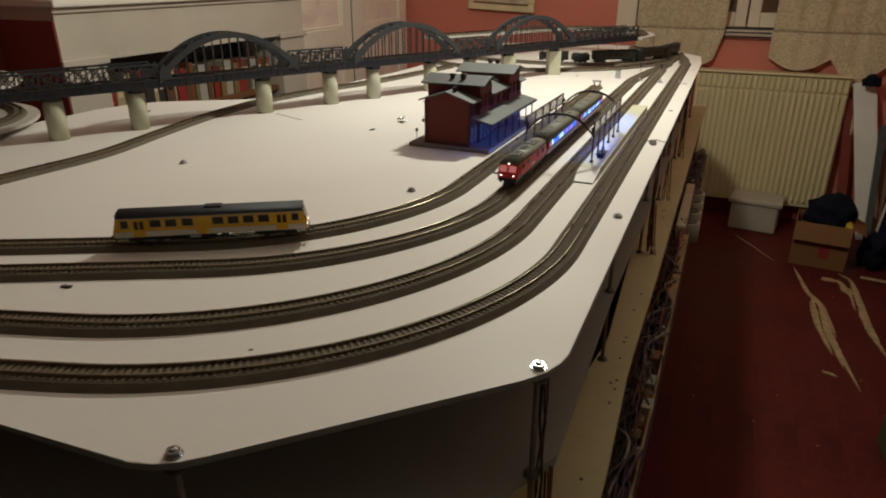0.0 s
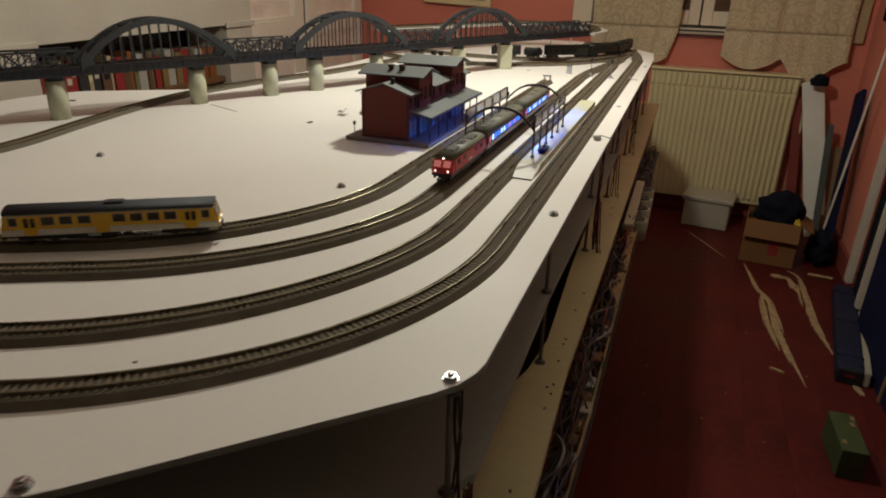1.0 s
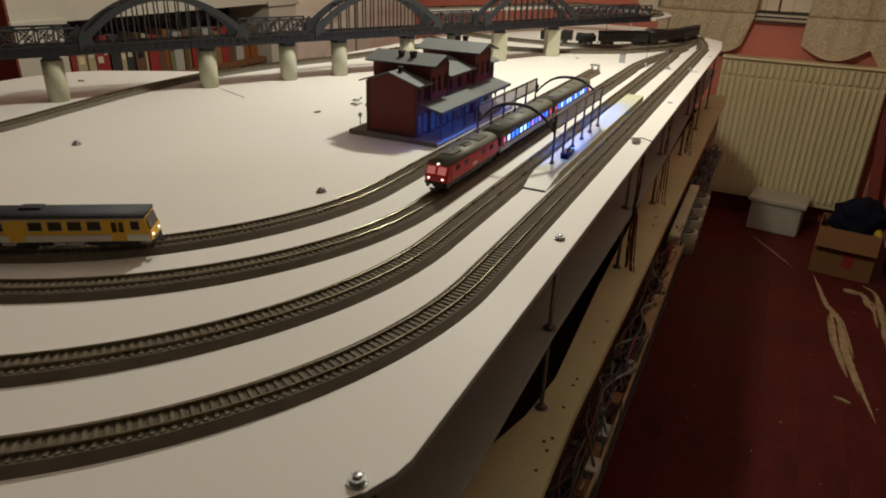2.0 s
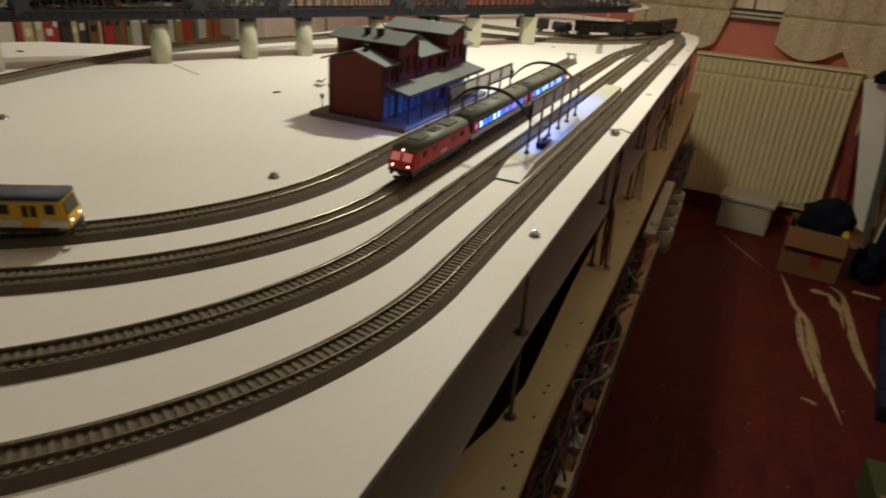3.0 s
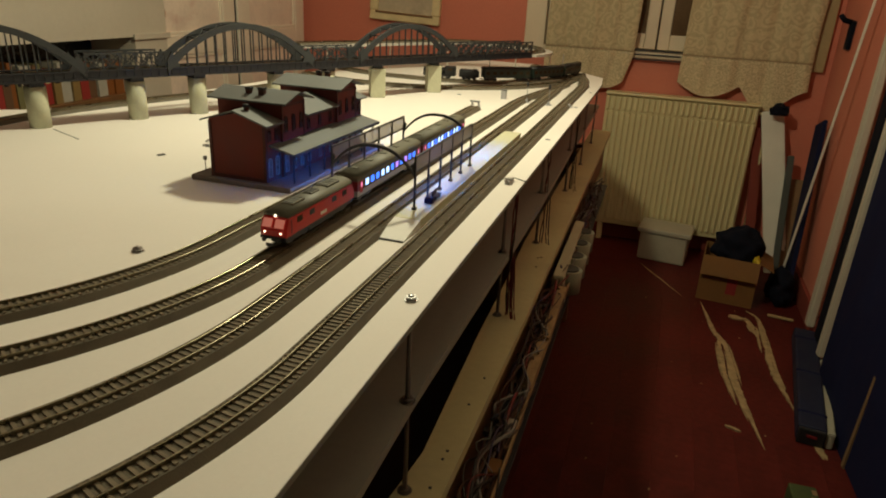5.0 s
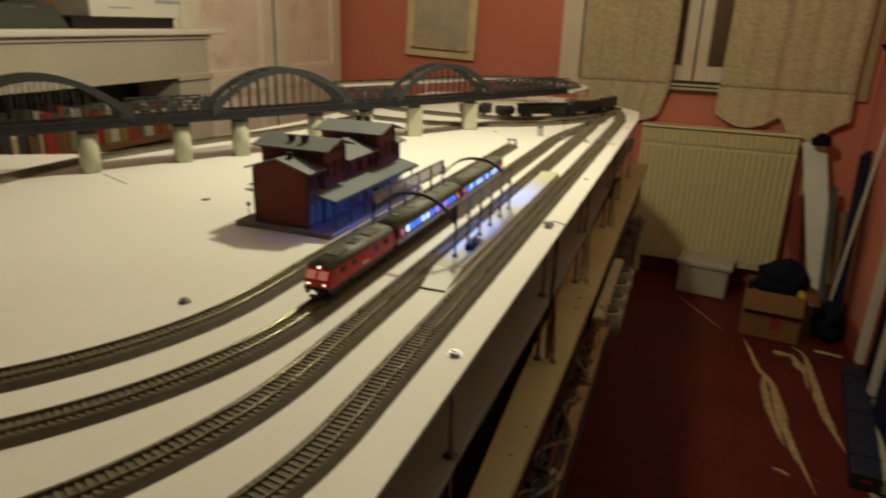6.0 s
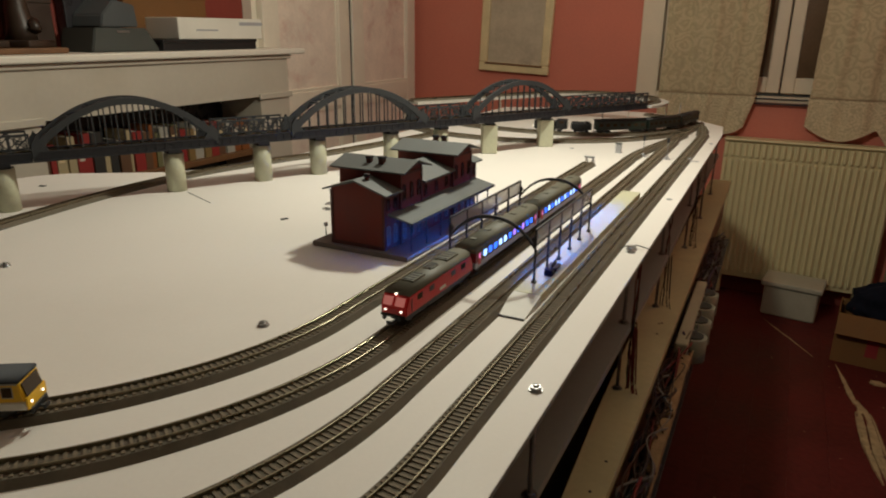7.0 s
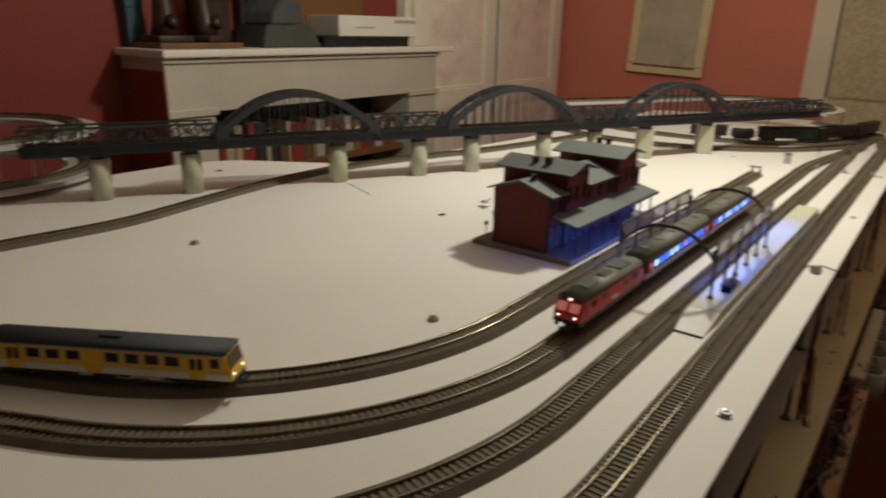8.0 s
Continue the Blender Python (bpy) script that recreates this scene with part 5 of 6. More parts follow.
def platforms():
    for x0, x1, y0, y1, lab in ((-0.2495, -0.2105, 0.146, 0.842, "cream island platform with a sloped end, beside the station"), (-0.1065, -0.0685, 0.150, 0.885, "cream outer island platform with a sloped end")):
        sk = 0.008
        p = tagged(new("platform"), lab, "platform", "platforms")
        bm = B()
        slab(bm, [(x0 - sk * 0.06, y0 + 0.062), (x1 - sk * 0.06, y0 + 0.062), (x1 - sk * 0.8, y1), (x0 - sk * 0.8, y1)], Z0, Z0 + 0.0115, 0.0006)
        part("paving", bm, M["platform"], p)
        bm = B()
        wedge(bm, [(y0, Z0 + 0.0012), (y0 + 0.0615, Z0 + 0.0112), (y0 + 0.0615, Z0 + 0.0008), (y0, Z0 + 0.0002)], "x", x0, x1)
        part("end_ramp", bm, M["ramp"], p, "white sloped end")
        bm = B()
        box(bm, x0, x1, y0 - 0.0022, y0 - 0.0002, Z0, Z0 + 0.0022)
        part("ramp_edge", bm, M["iron"], p)
    # the roofless canopy frame: posts, side panels, two arches
    c = thing("platform_hall", (0, 0, Z0), "black iron platform hall frame with arched ends and smoky side panels", "canopy")
    ys = [0.252 + 0.0562 * k for k in range(6)]
    xs = (-0.222, -0.093)
    for x in xs:
        for y in ys:
            bm = B()
            bar(bm, (x, y, 0.0114), (x, y, 0.088), 0.0028)
            box(bm, x - 0.003, x + 0.003, y - 0.003, y + 0.003, 0.0114, 0.0150)
            part("post", bm, M["iron"], c)
        for a, b in zip(ys, ys[1:]):
            bm = B()
            box(bm, x - 0.0006, x + 0.0006, a + 0.0018, b - 0.0018, 0.0675, 0.0858)
            part("side_panel", bm, M["panel"], c, "smoky translucent panel")
        for z in (0.066, 0.0872):
            bm = B()
            bar(bm, (x, ys[0], z), (x, ys[-1], z), 0.0026)
            part("beam", bm, M["iron"], c)
    for y in (ys[0], ys[-1]):
        pts = []
        xm, w = sum(xs) / 2, (xs[1] - xs[0]) / 2
        for k in range(25):
            u = -1 + 2 * k / 24
            pts.append((xm + w * u, y, 0.062 + 0.037 * (1 - abs(u) ** 2.4)))
        bm = B()
        rings = [[bm.verts.new((px, py + a, pz + h)) for a, h in ((-0.0017, 0), (0.0017, 0), (0.0017, -0.0046), (-0.0017, -0.0046))] for px, py, pz in pts]
        for p, q in zip(rings, rings[1:]):
            for i in range(4):
                bm.faces.new((p[i], q[i], q[(i + 1) % 4], p[(i + 1) % 4]))
        bm.faces.new(rings[0][::-1])
        bm.faces.new(rings[-1])
        part("arch", bm, M["iron"], c)
        for x, s in ((xs[0], 1), (xs[1], -1)):
            bm = B()
            wedge(bm, [(x, 0.060), (x + s * 0.006, 0.074), (x, 0.080)], "y", y - 0.0014, y + 0.0014)
            part("gusset", bm, M["iron"], c)
    # benches and a case on the platforms
    for x, y, r in ((-0.228, 0.305, 0), (-0.086, 0.318, 4)):
        b = thing("platform_bench", (x, y, Z0 + 0.0116), "dark double bench on the platform", "bench", "benches on the platforms", rz=r)
        for s in (-1, 1):
            bm = B()
            box(bm, s * 0.0045 - 0.0035, s * 0.0045 + 0.0035, -0.013, 0.013, 0.0045, 0.0058)
            part("seat", bm, M["iron"], b)
        bm = B()
        box(bm, -0.0008, 0.0008, -0.013, 0.013, 0.005, 0.0125)
        part("backrest", bm, M["iron"], b)
        for y2 in (-0.010, 0.010):
            bm = B()
            box(bm, -0.0065, 0.0065, y2 - 0.001, y2 + 0.001, 0, 0.0046)
            part("leg", bm, M["iron"], b)
    b = thing("luggage", (-0.084, 0.292, Z0 + 0.0116), "small dark blue luggage crate on the platform", "luggage")
    bm = B()
    box(bm, -0.006, 0.006, -0.007, 0.007, 0, 0.008, 0.001)
    part("body", bm, M["navy"], b)
    bm = B()
    box(bm, -0.0062, 0.0062, -0.0015, 0.0015, 0.002, 0.0084)
    part("strap", bm, M["iron"], b)


def signals():
    for x, y, h in ((-0.170, 1.405, 0.060), (-0.102, 1.395, 0.060), (-0.040, 1.393, 0.0)):
        s = thing("signal", (x, y, Z0), "small grey model light signal beside the track" if h else "low grey signal foot beside the track", "signal", "signals in the yard")
        bm = B()
        box(bm, -0.010, 0.010, -0.006, 0.006, 0, 0.003, 0.0008)
        disc(bm, 0, 0, 0.003, 0.010, 0.004, 10)
        part("foot", bm, M["coach_grey"], s)
        if h:
            bm = B()
            disc(bm, 0, 0, 0.010, h, 0.0011, 8)
            part("mast", bm, M["coach_grey"], s)
            bm = B()
            box(bm, -0.0035, 0.0035, -0.002, 0.002, h - 0.014, h, 0.0008)
            part("head", bm, M["iron"], s)
    s = thing("relay_cabinet", (-0.248, 1.435, Z0), "small grey relay cabinet on the board", "cabinet")
    bm = B()
    box(bm, -0.008, 0.008, -0.006, 0.006, 0, 0.026, 0.001)
    part("body", bm, M["coach_grey"], s)
    bm = B()
    box(bm, -0.0092, 0.0092, -0.0072, 0.0072, 0.026, 0.029, 0.001)
    part("lid", bm, M["slate"], s)
    for x, y, h in ((-0.40, 1.83, 0.10), (-0.165, 2.02, 0.10)):
        s = thing("post", (x, y, Z0), "thin dark post between the back tracks", "post", "posts in the yard")
        bm = B()
        disc(bm, 0, 0, 0, h, 0.0016, 8)
        part("shaft", bm, M["rod"], s)
        bm = B()
        disc(bm, 0, 0, 0, 0.003, 0.006, 12)
        part("foot", bm, M["rod"], s)


def wiring():
    # channel with terminal strips under the edge of the lower board
    rnd = random.Random(21)
    ch = thing("wiring_channel", (0, 0, 0), "open wiring channel full of loose wires under the board's edge", "wiring")

    def ex(y):
        return 0.071 - 0.013 * max(y, 0)
    ys = [-0.9 + 0.1 * k for k in range(29)]
    bm = B()
    sweep(bm, [(ex(a) + 0.018, a, Z0 - 0.317) for a in ys[:19]], [(-0.0016, -0.005), (-0.0016, 0.005), (0.0016, 0.005), (0.0016, -0.005)])
    part("outer_batten", bm, M["worn"], ch)
    bm = B()
    sweep(bm, [(ex(a), a, Z0 - 0.352) for a in ys], [(-0.025, -0.003), (-0.025, 0.003), (0.022, 0.003), (0.022, -0.003)])
    part("channel_floor", bm, M["iron"], ch)
    for y0, y1 in ((0.36, 0.52), (0.545, 0.79), (-0.42, -0.30), (-0.74, -0.60)):
        bm = B()
        bar(bm, (ex(y0) + 0.010, y0, Z0 - 0.312), (ex(y1) + 0.010, y1, Z0 - 0.308), 0.018, 0.012)
        part("channel_batten", bm, M["worn"], ch, "pale wooden batten")
    for k in range(13):
        y = -0.80 + k * 0.21
        bm = B()
        bar(bm, (ex(y) - 0.035, y, Z0 - 0.330), (ex(y) + 0.018, y, Z0 - 0.322), 0.012, 0.006)
        part("bracket", bm, M["rod"], ch)
    for k in range(44):
        y = -0.80 + k * 0.042 + rnd.uniform(-0.012, 0.012)
        bm = B()
        x = ex(y) + rnd.uniform(0.002, 0.011)
        z = Z0 - 0.334 + rnd.uniform(0, 0.014)
        box(bm, x - 0.009, x + 0.009, y - rnd.uniform(0.012, 0.024), y + 0.012, z - 0.01, z + 0.010, 0.002)
        part("terminal_block", bm, rnd.choice((M["plastic_grey"], M["card"], M["winlight"], M["wood"], M["wood"])), ch)
    for k in range(260):
        y = rnd.uniform(-0.85, 1.75)
        n = rnd.randint(3, 4)
        pts = []
        L = rnd.uniform(0.06, 0.34)
        for i in range(n):
            u = i / (n - 1)
            pts.append((ex(y) - 0.002 + rnd.uniform(-0.026, 0.022), y + (u - 0.5) * L, Z0 - 0.322 + rnd.uniform(-0.022, 0.026) + 0.016 * math.sin(u * math.pi)))
        bm = B()
        tube(bm, [p for p in spline(pts, 0.012)], rnd.choice((0.001, 0.0013, 0.0018, 0.0026)), 6)
        part("wire", bm, WIRES[rnd.choice((0, 1, 1, 1, 1, 2, 3, 3, 3, 3, 5, 5))], ch)
    # wires hanging along some rods, and through the gap between boards
    for x, y in ((0.012, -0.450), (0.006, 0.49), (-0.006, 0.90), (-0.010, 1.40)):
        w = thing("wire_bundle", (x, y, Z0 - 0.250), "twisted brown wires hanging beside a threaded rod", "wires", "wire bundles at the rods")
        for k in range(5 if y < 0.6 else 3):
            bm = B()
            ph = rnd.uniform(0, 6)
            tube(bm, [(0.0028 * math.cos(i * 0.5 + ph) + 0.001 * math.sin(i * 1.7 * ph), 0.0028 * math.sin(i * 0.5 + ph), 0.004 + 0.232 * i / 14) for i in range(15)], 0.0012, 5)
            part("wire", bm, WIRES[rnd.choice((1, 1, 3, 0))], w)
        # wires that come down from the gap and spread over the plywood
        for k in range(6 if y < 0.6 else 2):
            a, b = rnd.uniform(-0.004, 0.008), rnd.uniform(-0.035, 0.03)
            bm = B()
            tube(bm, spline([(a, b * 0.6 + 0.02, 0.118), (a + 0.004, b * 0.4 + 0.01, 0.07), (a + 0.008, b * 0.25, 0.025), (a + 0.013, b * 0.2 - 0.008, 0.002 + 0.001 * (k % 3))], 0.012), rnd.choice((0.0008, 0.0010, 0.0013)), 6)
            part("wire", bm, WIRES[rnd.choice((0, 0, 1, 1, 3))], w)
    # switch box strip
    sb = thing("switch_box", (0.070, 1.01, Z0 - 0.349), "pale grey switch box with four rounded lobes", "switch box", rz=0.9)
    bm = B()
    box(bm, -0.030, -0.004, -0.21, 0.21, 0.0, 0.066, 0.004)
    part("body", bm, M["lobebody"], sb)
    for k in range(4):
        y = -0.14 + k * 0.095
        bm = B()
        disc(bm, 0.0, y, 0.004, 0.058, 0.030, 20)
        part("lobe", bm, M["lobe"], sb)
        bm = B()
        disc(bm, 0.002, y, 0.058, 0.061, 0.020, 18)
        part("cap", bm, M["slategreen"], sb)
    # screw holes in the lower board's margin
    for k in range(14):
        y = -0.42 + rnd.uniform(0, 1.3)
        x = 0.030 + rnd.uniform(-0.008, 0.008) - 0.022 * max(y, 0)
        bm = B()
        tube(bm, [(0, 0, 0), (0, 0, 0.001)], 0.0022, 8)
        solid("screw", bm, M["iron"], "small dark screw in the plywood margin", "screw", (x, y, Z0 - 0.25), group="screws in the lower board")
    # dark lower track on the middle board
    TRACKS.append(track(spline([(-0.10, 2.0), (-0.095, 1.0), (-0.09, 0.0), (-0.13, -0.25), (-0.27, -0.45), (-0.5, -0.56), (-0.9, -0.58)], 0.02), "hidden lower model track on the middle board", (9, 9), Z0 - 0.125))


boards()
tracks()
bridge()
station()
platforms()
signals()
wiring()


# ---- trains ----
RAILTOP = Z0 + 0.0115


def bogie(parent, y, w, r, wheels=2, gap=0.026):
    bm = B()
    box(bm, -w * 0.36, w * 0.36, y - gap * 0.9, y + gap * 0.9, r * 0.55, r * 1.5, 0.001)
    bg = part("bogie", bm, M["black"], parent)
    for k in range(wheels):
        yy = y + (k - (wheels - 1) / 2) * gap
        for s in (-1, 1):
            bm = B()
            tube(bm, [(s * (G / 2 - 0.0012), yy, r), (s * (G / 2 + 0.0014), yy, r)], r, 16)
            part("wheel", bm, M["iron"], bg)
    return bg


def roof_profile(w, z, h):
    return [(-w / 2, z)] + [(-w / 2 * math.cos(a), z + h * math.sin(a) ** 0.8) for a in (math.pi * k / 12 for k in range(1, 12))] + [(w / 2, z)]


def buffers(parent, L, z, y_sign):
    for s in (-1, 1):
        bm = B()
        tube(bm, [(s * 0.0095, y_sign * (L / 2 - 0.001), z), (s * 0.0095, y_sign * (L / 2 + 0.004), z)], 0.0013, 8)
        tube(bm, [(s * 0.0095, y_sign * (L / 2 + 0.004), z), (s * 0.0095, y_sign * (L / 2 + 0.005), z)], 0.0027, 12)
        part("buffer", bm, M["iron"], parent)


def coupling(parent, L, sign):
    bm = B()
    bar(bm, (0, sign * (L / 2 - 0.006), 0.006), (0, sign * (L / 2 + 0.007), 0.006), 0.003, 0.002)
    bar(bm, (-0.005, sign * (L / 2 + 0.007), 0.007), (0.005, sign * (L / 2 + 0.007), 0.007), 0.0015, 0.004)
    part("coupling", bm, M["iron"], parent)


def diesel(place, rz):
    t = thing("diesel_locomotive", place, "red model diesel locomotive with a dark grey roof, headlights on", "locomotive", rz=rz)
    L, w = 0.186, 0.0345
    bm = B()
    prof = [(-L / 2, 0.0135), (-L / 2, 0.024), (-L / 2 + 0.007, 0.037), (L / 2 - 0.007, 0.037), (L / 2, 0.024), (L / 2, 0.0135)]
    wedge(bm, prof, "x", -w / 2, w / 2)
    bmesh.ops.bevel(bm, geom=list(bm.edges), offset=0.0018, segments=2, affect="EDGES")
    b = part("body", bm, M["red"], t, "red body")
    bm = B()
    wedge(bm, roof_profile(w - 0.001, 0.0368, 0.0085), "y", -L / 2 + 0.0085, L / 2 - 0.0085)
    rf = part("roof", bm, M["coach_roof"], t, "dark grey roof", smooth=True)
    for y, l, wd in ((-0.045, 0.030, 0.016), (0.0, 0.022, 0.012), (0.045, 0.034, 0.018)):
        bm = B()
        box(bm, -wd / 2, wd / 2, y - l / 2, y + l / 2, 0.0435, 0.0468, 0.0008)
        v = part("roof_vent", bm, M["coach_roof"], rf)
        for k in range(4):
            bm = B()
            yy = y - l / 2 + l * (k + 0.5) / 4
            box(bm, -wd * 0.4, wd * 0.4, yy - 0.0012, yy + 0.0012, 0.0466, 0.0474)
            part("vent_slat", bm, M["iron"], v)
    bm = B()
    box(bm, -w / 2 + 0.002, w / 2 - 0.002, -L / 2 + 0.004, L / 2 - 0.004, 0.0095, 0.0140)
    part("frame", bm, M["black"], t)
    bm = B()
    box(bm, -0.013, 0.013, -0.030, 0.030, 0.0035, 0.0100, 0.0015)
    part("fuel_tank", bm, M["black"], t)
    for s in (-1, 1):
        for k in (-1, 1):
            bm = B()
            x0 = k * 0.0080
            wedge(bm, [(s * (L / 2 - 0.0002), 0.0262), (s * (L / 2 + 0.0006), 0.0262), (s * (L / 2 - 0.0046), 0.0352), (s * (L / 2 - 0.0054), 0.0352)], "x", x0 - 0.0060, x0 + 0.0060)
            part("windscreen", bm, M["cab"] if s < 0 else M["night"], t, "windscreen lit from the cab" if s < 0 else "")
        bm = B()
        box(bm, -w / 2 + 0.001, w / 2 - 0.001, s * L / 2 - 0.0010, s * L / 2 + 0.0010, 0.0118, 0.0150)
        part("buffer_beam", bm, M["black"], t)
        buffers(t, L, 0.0115, s)
        coupling(t, L, s)
        for k in (-1, 1):
            bm = B()
            tube(bm, [(k * 0.0105, s * (L / 2 - 0.001), 0.0198), (k * 0.0105, s * (L / 2 + 0.0010), 0.0198)], 0.0013, 12)
            part("headlight", bm, M["head"] if s < 0 else M["cardred"], t, "lit headlight" if s < 0 else "")
        bm = B()
        tube(bm, [(0, s * (L / 2 - 0.008), 0.0385), (0, s * (L / 2 - 0.0055), 0.0385)], 0.0013, 12)
        part("headlight", bm, M["head"] if s < 0 else M["cardred"], t)
        bogie(t, s * 0.052, 0.030, 0.0055, 2, 0.032)
    for s in (-1, 1):
        for y in (-0.060, -0.030, 0.030, 0.060):
            bm = B()
            box(bm, s * w / 2 - 0.0002, s * w / 2 + 0.0005, y - 0.006, y + 0.006, 0.0265, 0.0335, 0)
            part("side_window" if abs(y) > 0.05 else "air_grille", bm, M["night"] if abs(y) > 0.05 else M["iron"], b)
        bm = B()
        box(bm, s * w / 2 - 0.0002, s * w / 2 + 0.0004, -0.008, 0.008, 0.0185, 0.0225)
        part("emblem_bar", bm, M["white"], b)
        bm = B()
        tube(bm, [(s * (w / 2 + 0.001), -L / 2 + 0.012, 0.018), (s * (w / 2 + 0.001), -L / 2 + 0.012, 0.034)], 0.0005, 6)
        part("handrail", bm, M["iron"], b)
    return t


def coach(place, rz, lights, seed):
    rnd = random.Random(seed)
    t = thing("passenger_coach", place, "model express coach with red ends, grey skirt and brightly lit windows", "coach", "coaches of the red train", rz=rz)
    L, w = 0.262, 0.0335
    z0, z1 = 0.0110, 0.0385
    bm = B()
    box(bm, -w / 2, w / 2, -L / 2, L / 2, z0, 0.0195, 0.0008)
    part("skirt", bm, M["coach_grey"], t, "grey lower side")
    bm = B()
    box(bm, -w / 2, w / 2, -L / 2, L / 2, 0.0335, z1, 0.0008)
    part("cornice", bm, M["coach_roof"], t)
    for s in (-1, 1):
        bm = B()
        box(bm, -w / 2, w / 2, s * (L / 2 - 0.012) - 0.012, s * (L / 2 - 0.012) + 0.012, 0.0195, 0.0335)
        e = part("end_section", bm, M["maroon"], t, "dark red coach end")
        bm = B()
        box(bm, -0.008, 0.008, s * (L / 2 + 0.0015) - 0.0018, s * (L / 2 + 0.0015) + 0.0018, 0.0120, 0.0350, 0.001)
        part("gangway", bm, M["black"], t)
        for k in (-1, 1):
            bm = B()
            box(bm, k * w / 2 - 0.0003, k * w / 2 + 0.0004, s * (L / 2 - 0.013) - 0.0045, s * (L / 2 - 0.013) + 0.0045, 0.0155, 0.0330)
            d = part("door", bm, M["red"], e)
            bm = B()
            box(bm, k * w / 2 + 0.0003, k * w / 2 + 0.0007, s * (L / 2 - 0.013) - 0.002, s * (L / 2 - 0.013) + 0.002, 0.0240, 0.0310)
            part("door_window", bm, M["lit_pink"], d)
        bogie(t, s * 0.092, 0.028, 0.0055, 2, 0.029)
        coupling(t, L, s)
    bm = B()
    box(bm, -w / 2 + 0.004, w / 2 - 0.004, -L / 2 + 0.03, L / 2 - 0.03, 0.0195, 0.0200)
    part("inner_floor", bm, M["coach_grey"], t)
    n = 11
    span = L - 0.048
    for s in (-1, 1):
        for k in range(n):
            y = -span / 2 + span * (k + 0.5) / n
            bm = B()
            box(bm, s * (w / 2 - 0.0016), s * (w / 2 - 0.0004), y - span / n / 2 + 0.0036, y + span / n / 2 - 0.0036, 0.0222, 0.0318)
            part("window_pane", bm, rnd.choice(lights), t, "lit window")
        bm = B()
        for k in range(n + 1):
            y = -span / 2 + span * k / n
            box(bm, s * (w / 2 - 0.0006) - 0.0007, s * (w / 2 - 0.0006) + 0.0007, y - 0.0036, y + 0.0036, 0.0195, 0.0335)
        box(bm, s * (w / 2 - 0.0006) - 0.0007, s * (w / 2 - 0.0006) + 0.0007, -span / 2 + 0.0037, span / 2 - 0.0037, 0.0195, 0.0222)
        box(bm, s * (w / 2 - 0.0006) - 0.0007, s * (w / 2 - 0.0006) + 0.0007, -span / 2 + 0.0037, span / 2 - 0.0037, 0.0318, 0.0335)
        part("window_band", bm, M["coach_roof"], t)
    bm = B()
    wedge(bm, roof_profile(w, 0.0383, 0.0085), "y", -L / 2, L / 2)
    rf = part("roof", bm, M["coach_roof"], t, "dark grey curved roof", smooth=True)
    for k in range(5):
        bm = B()
        y = -L / 2 + L * (k + 0.5) / 5
        box(bm, -0.005, 0.005, y - 0.004, y + 0.004, 0.0460, 0.0480, 0.0006)
        part("roof_vent", bm, M["coach_roof"], rf)
    bm = B()
    box(bm, -0.011, 0.011, -0.045, 0.045, 0.0045, 0.0112, 0.001)
    part("underframe", bm, M["black"], t)
    return t


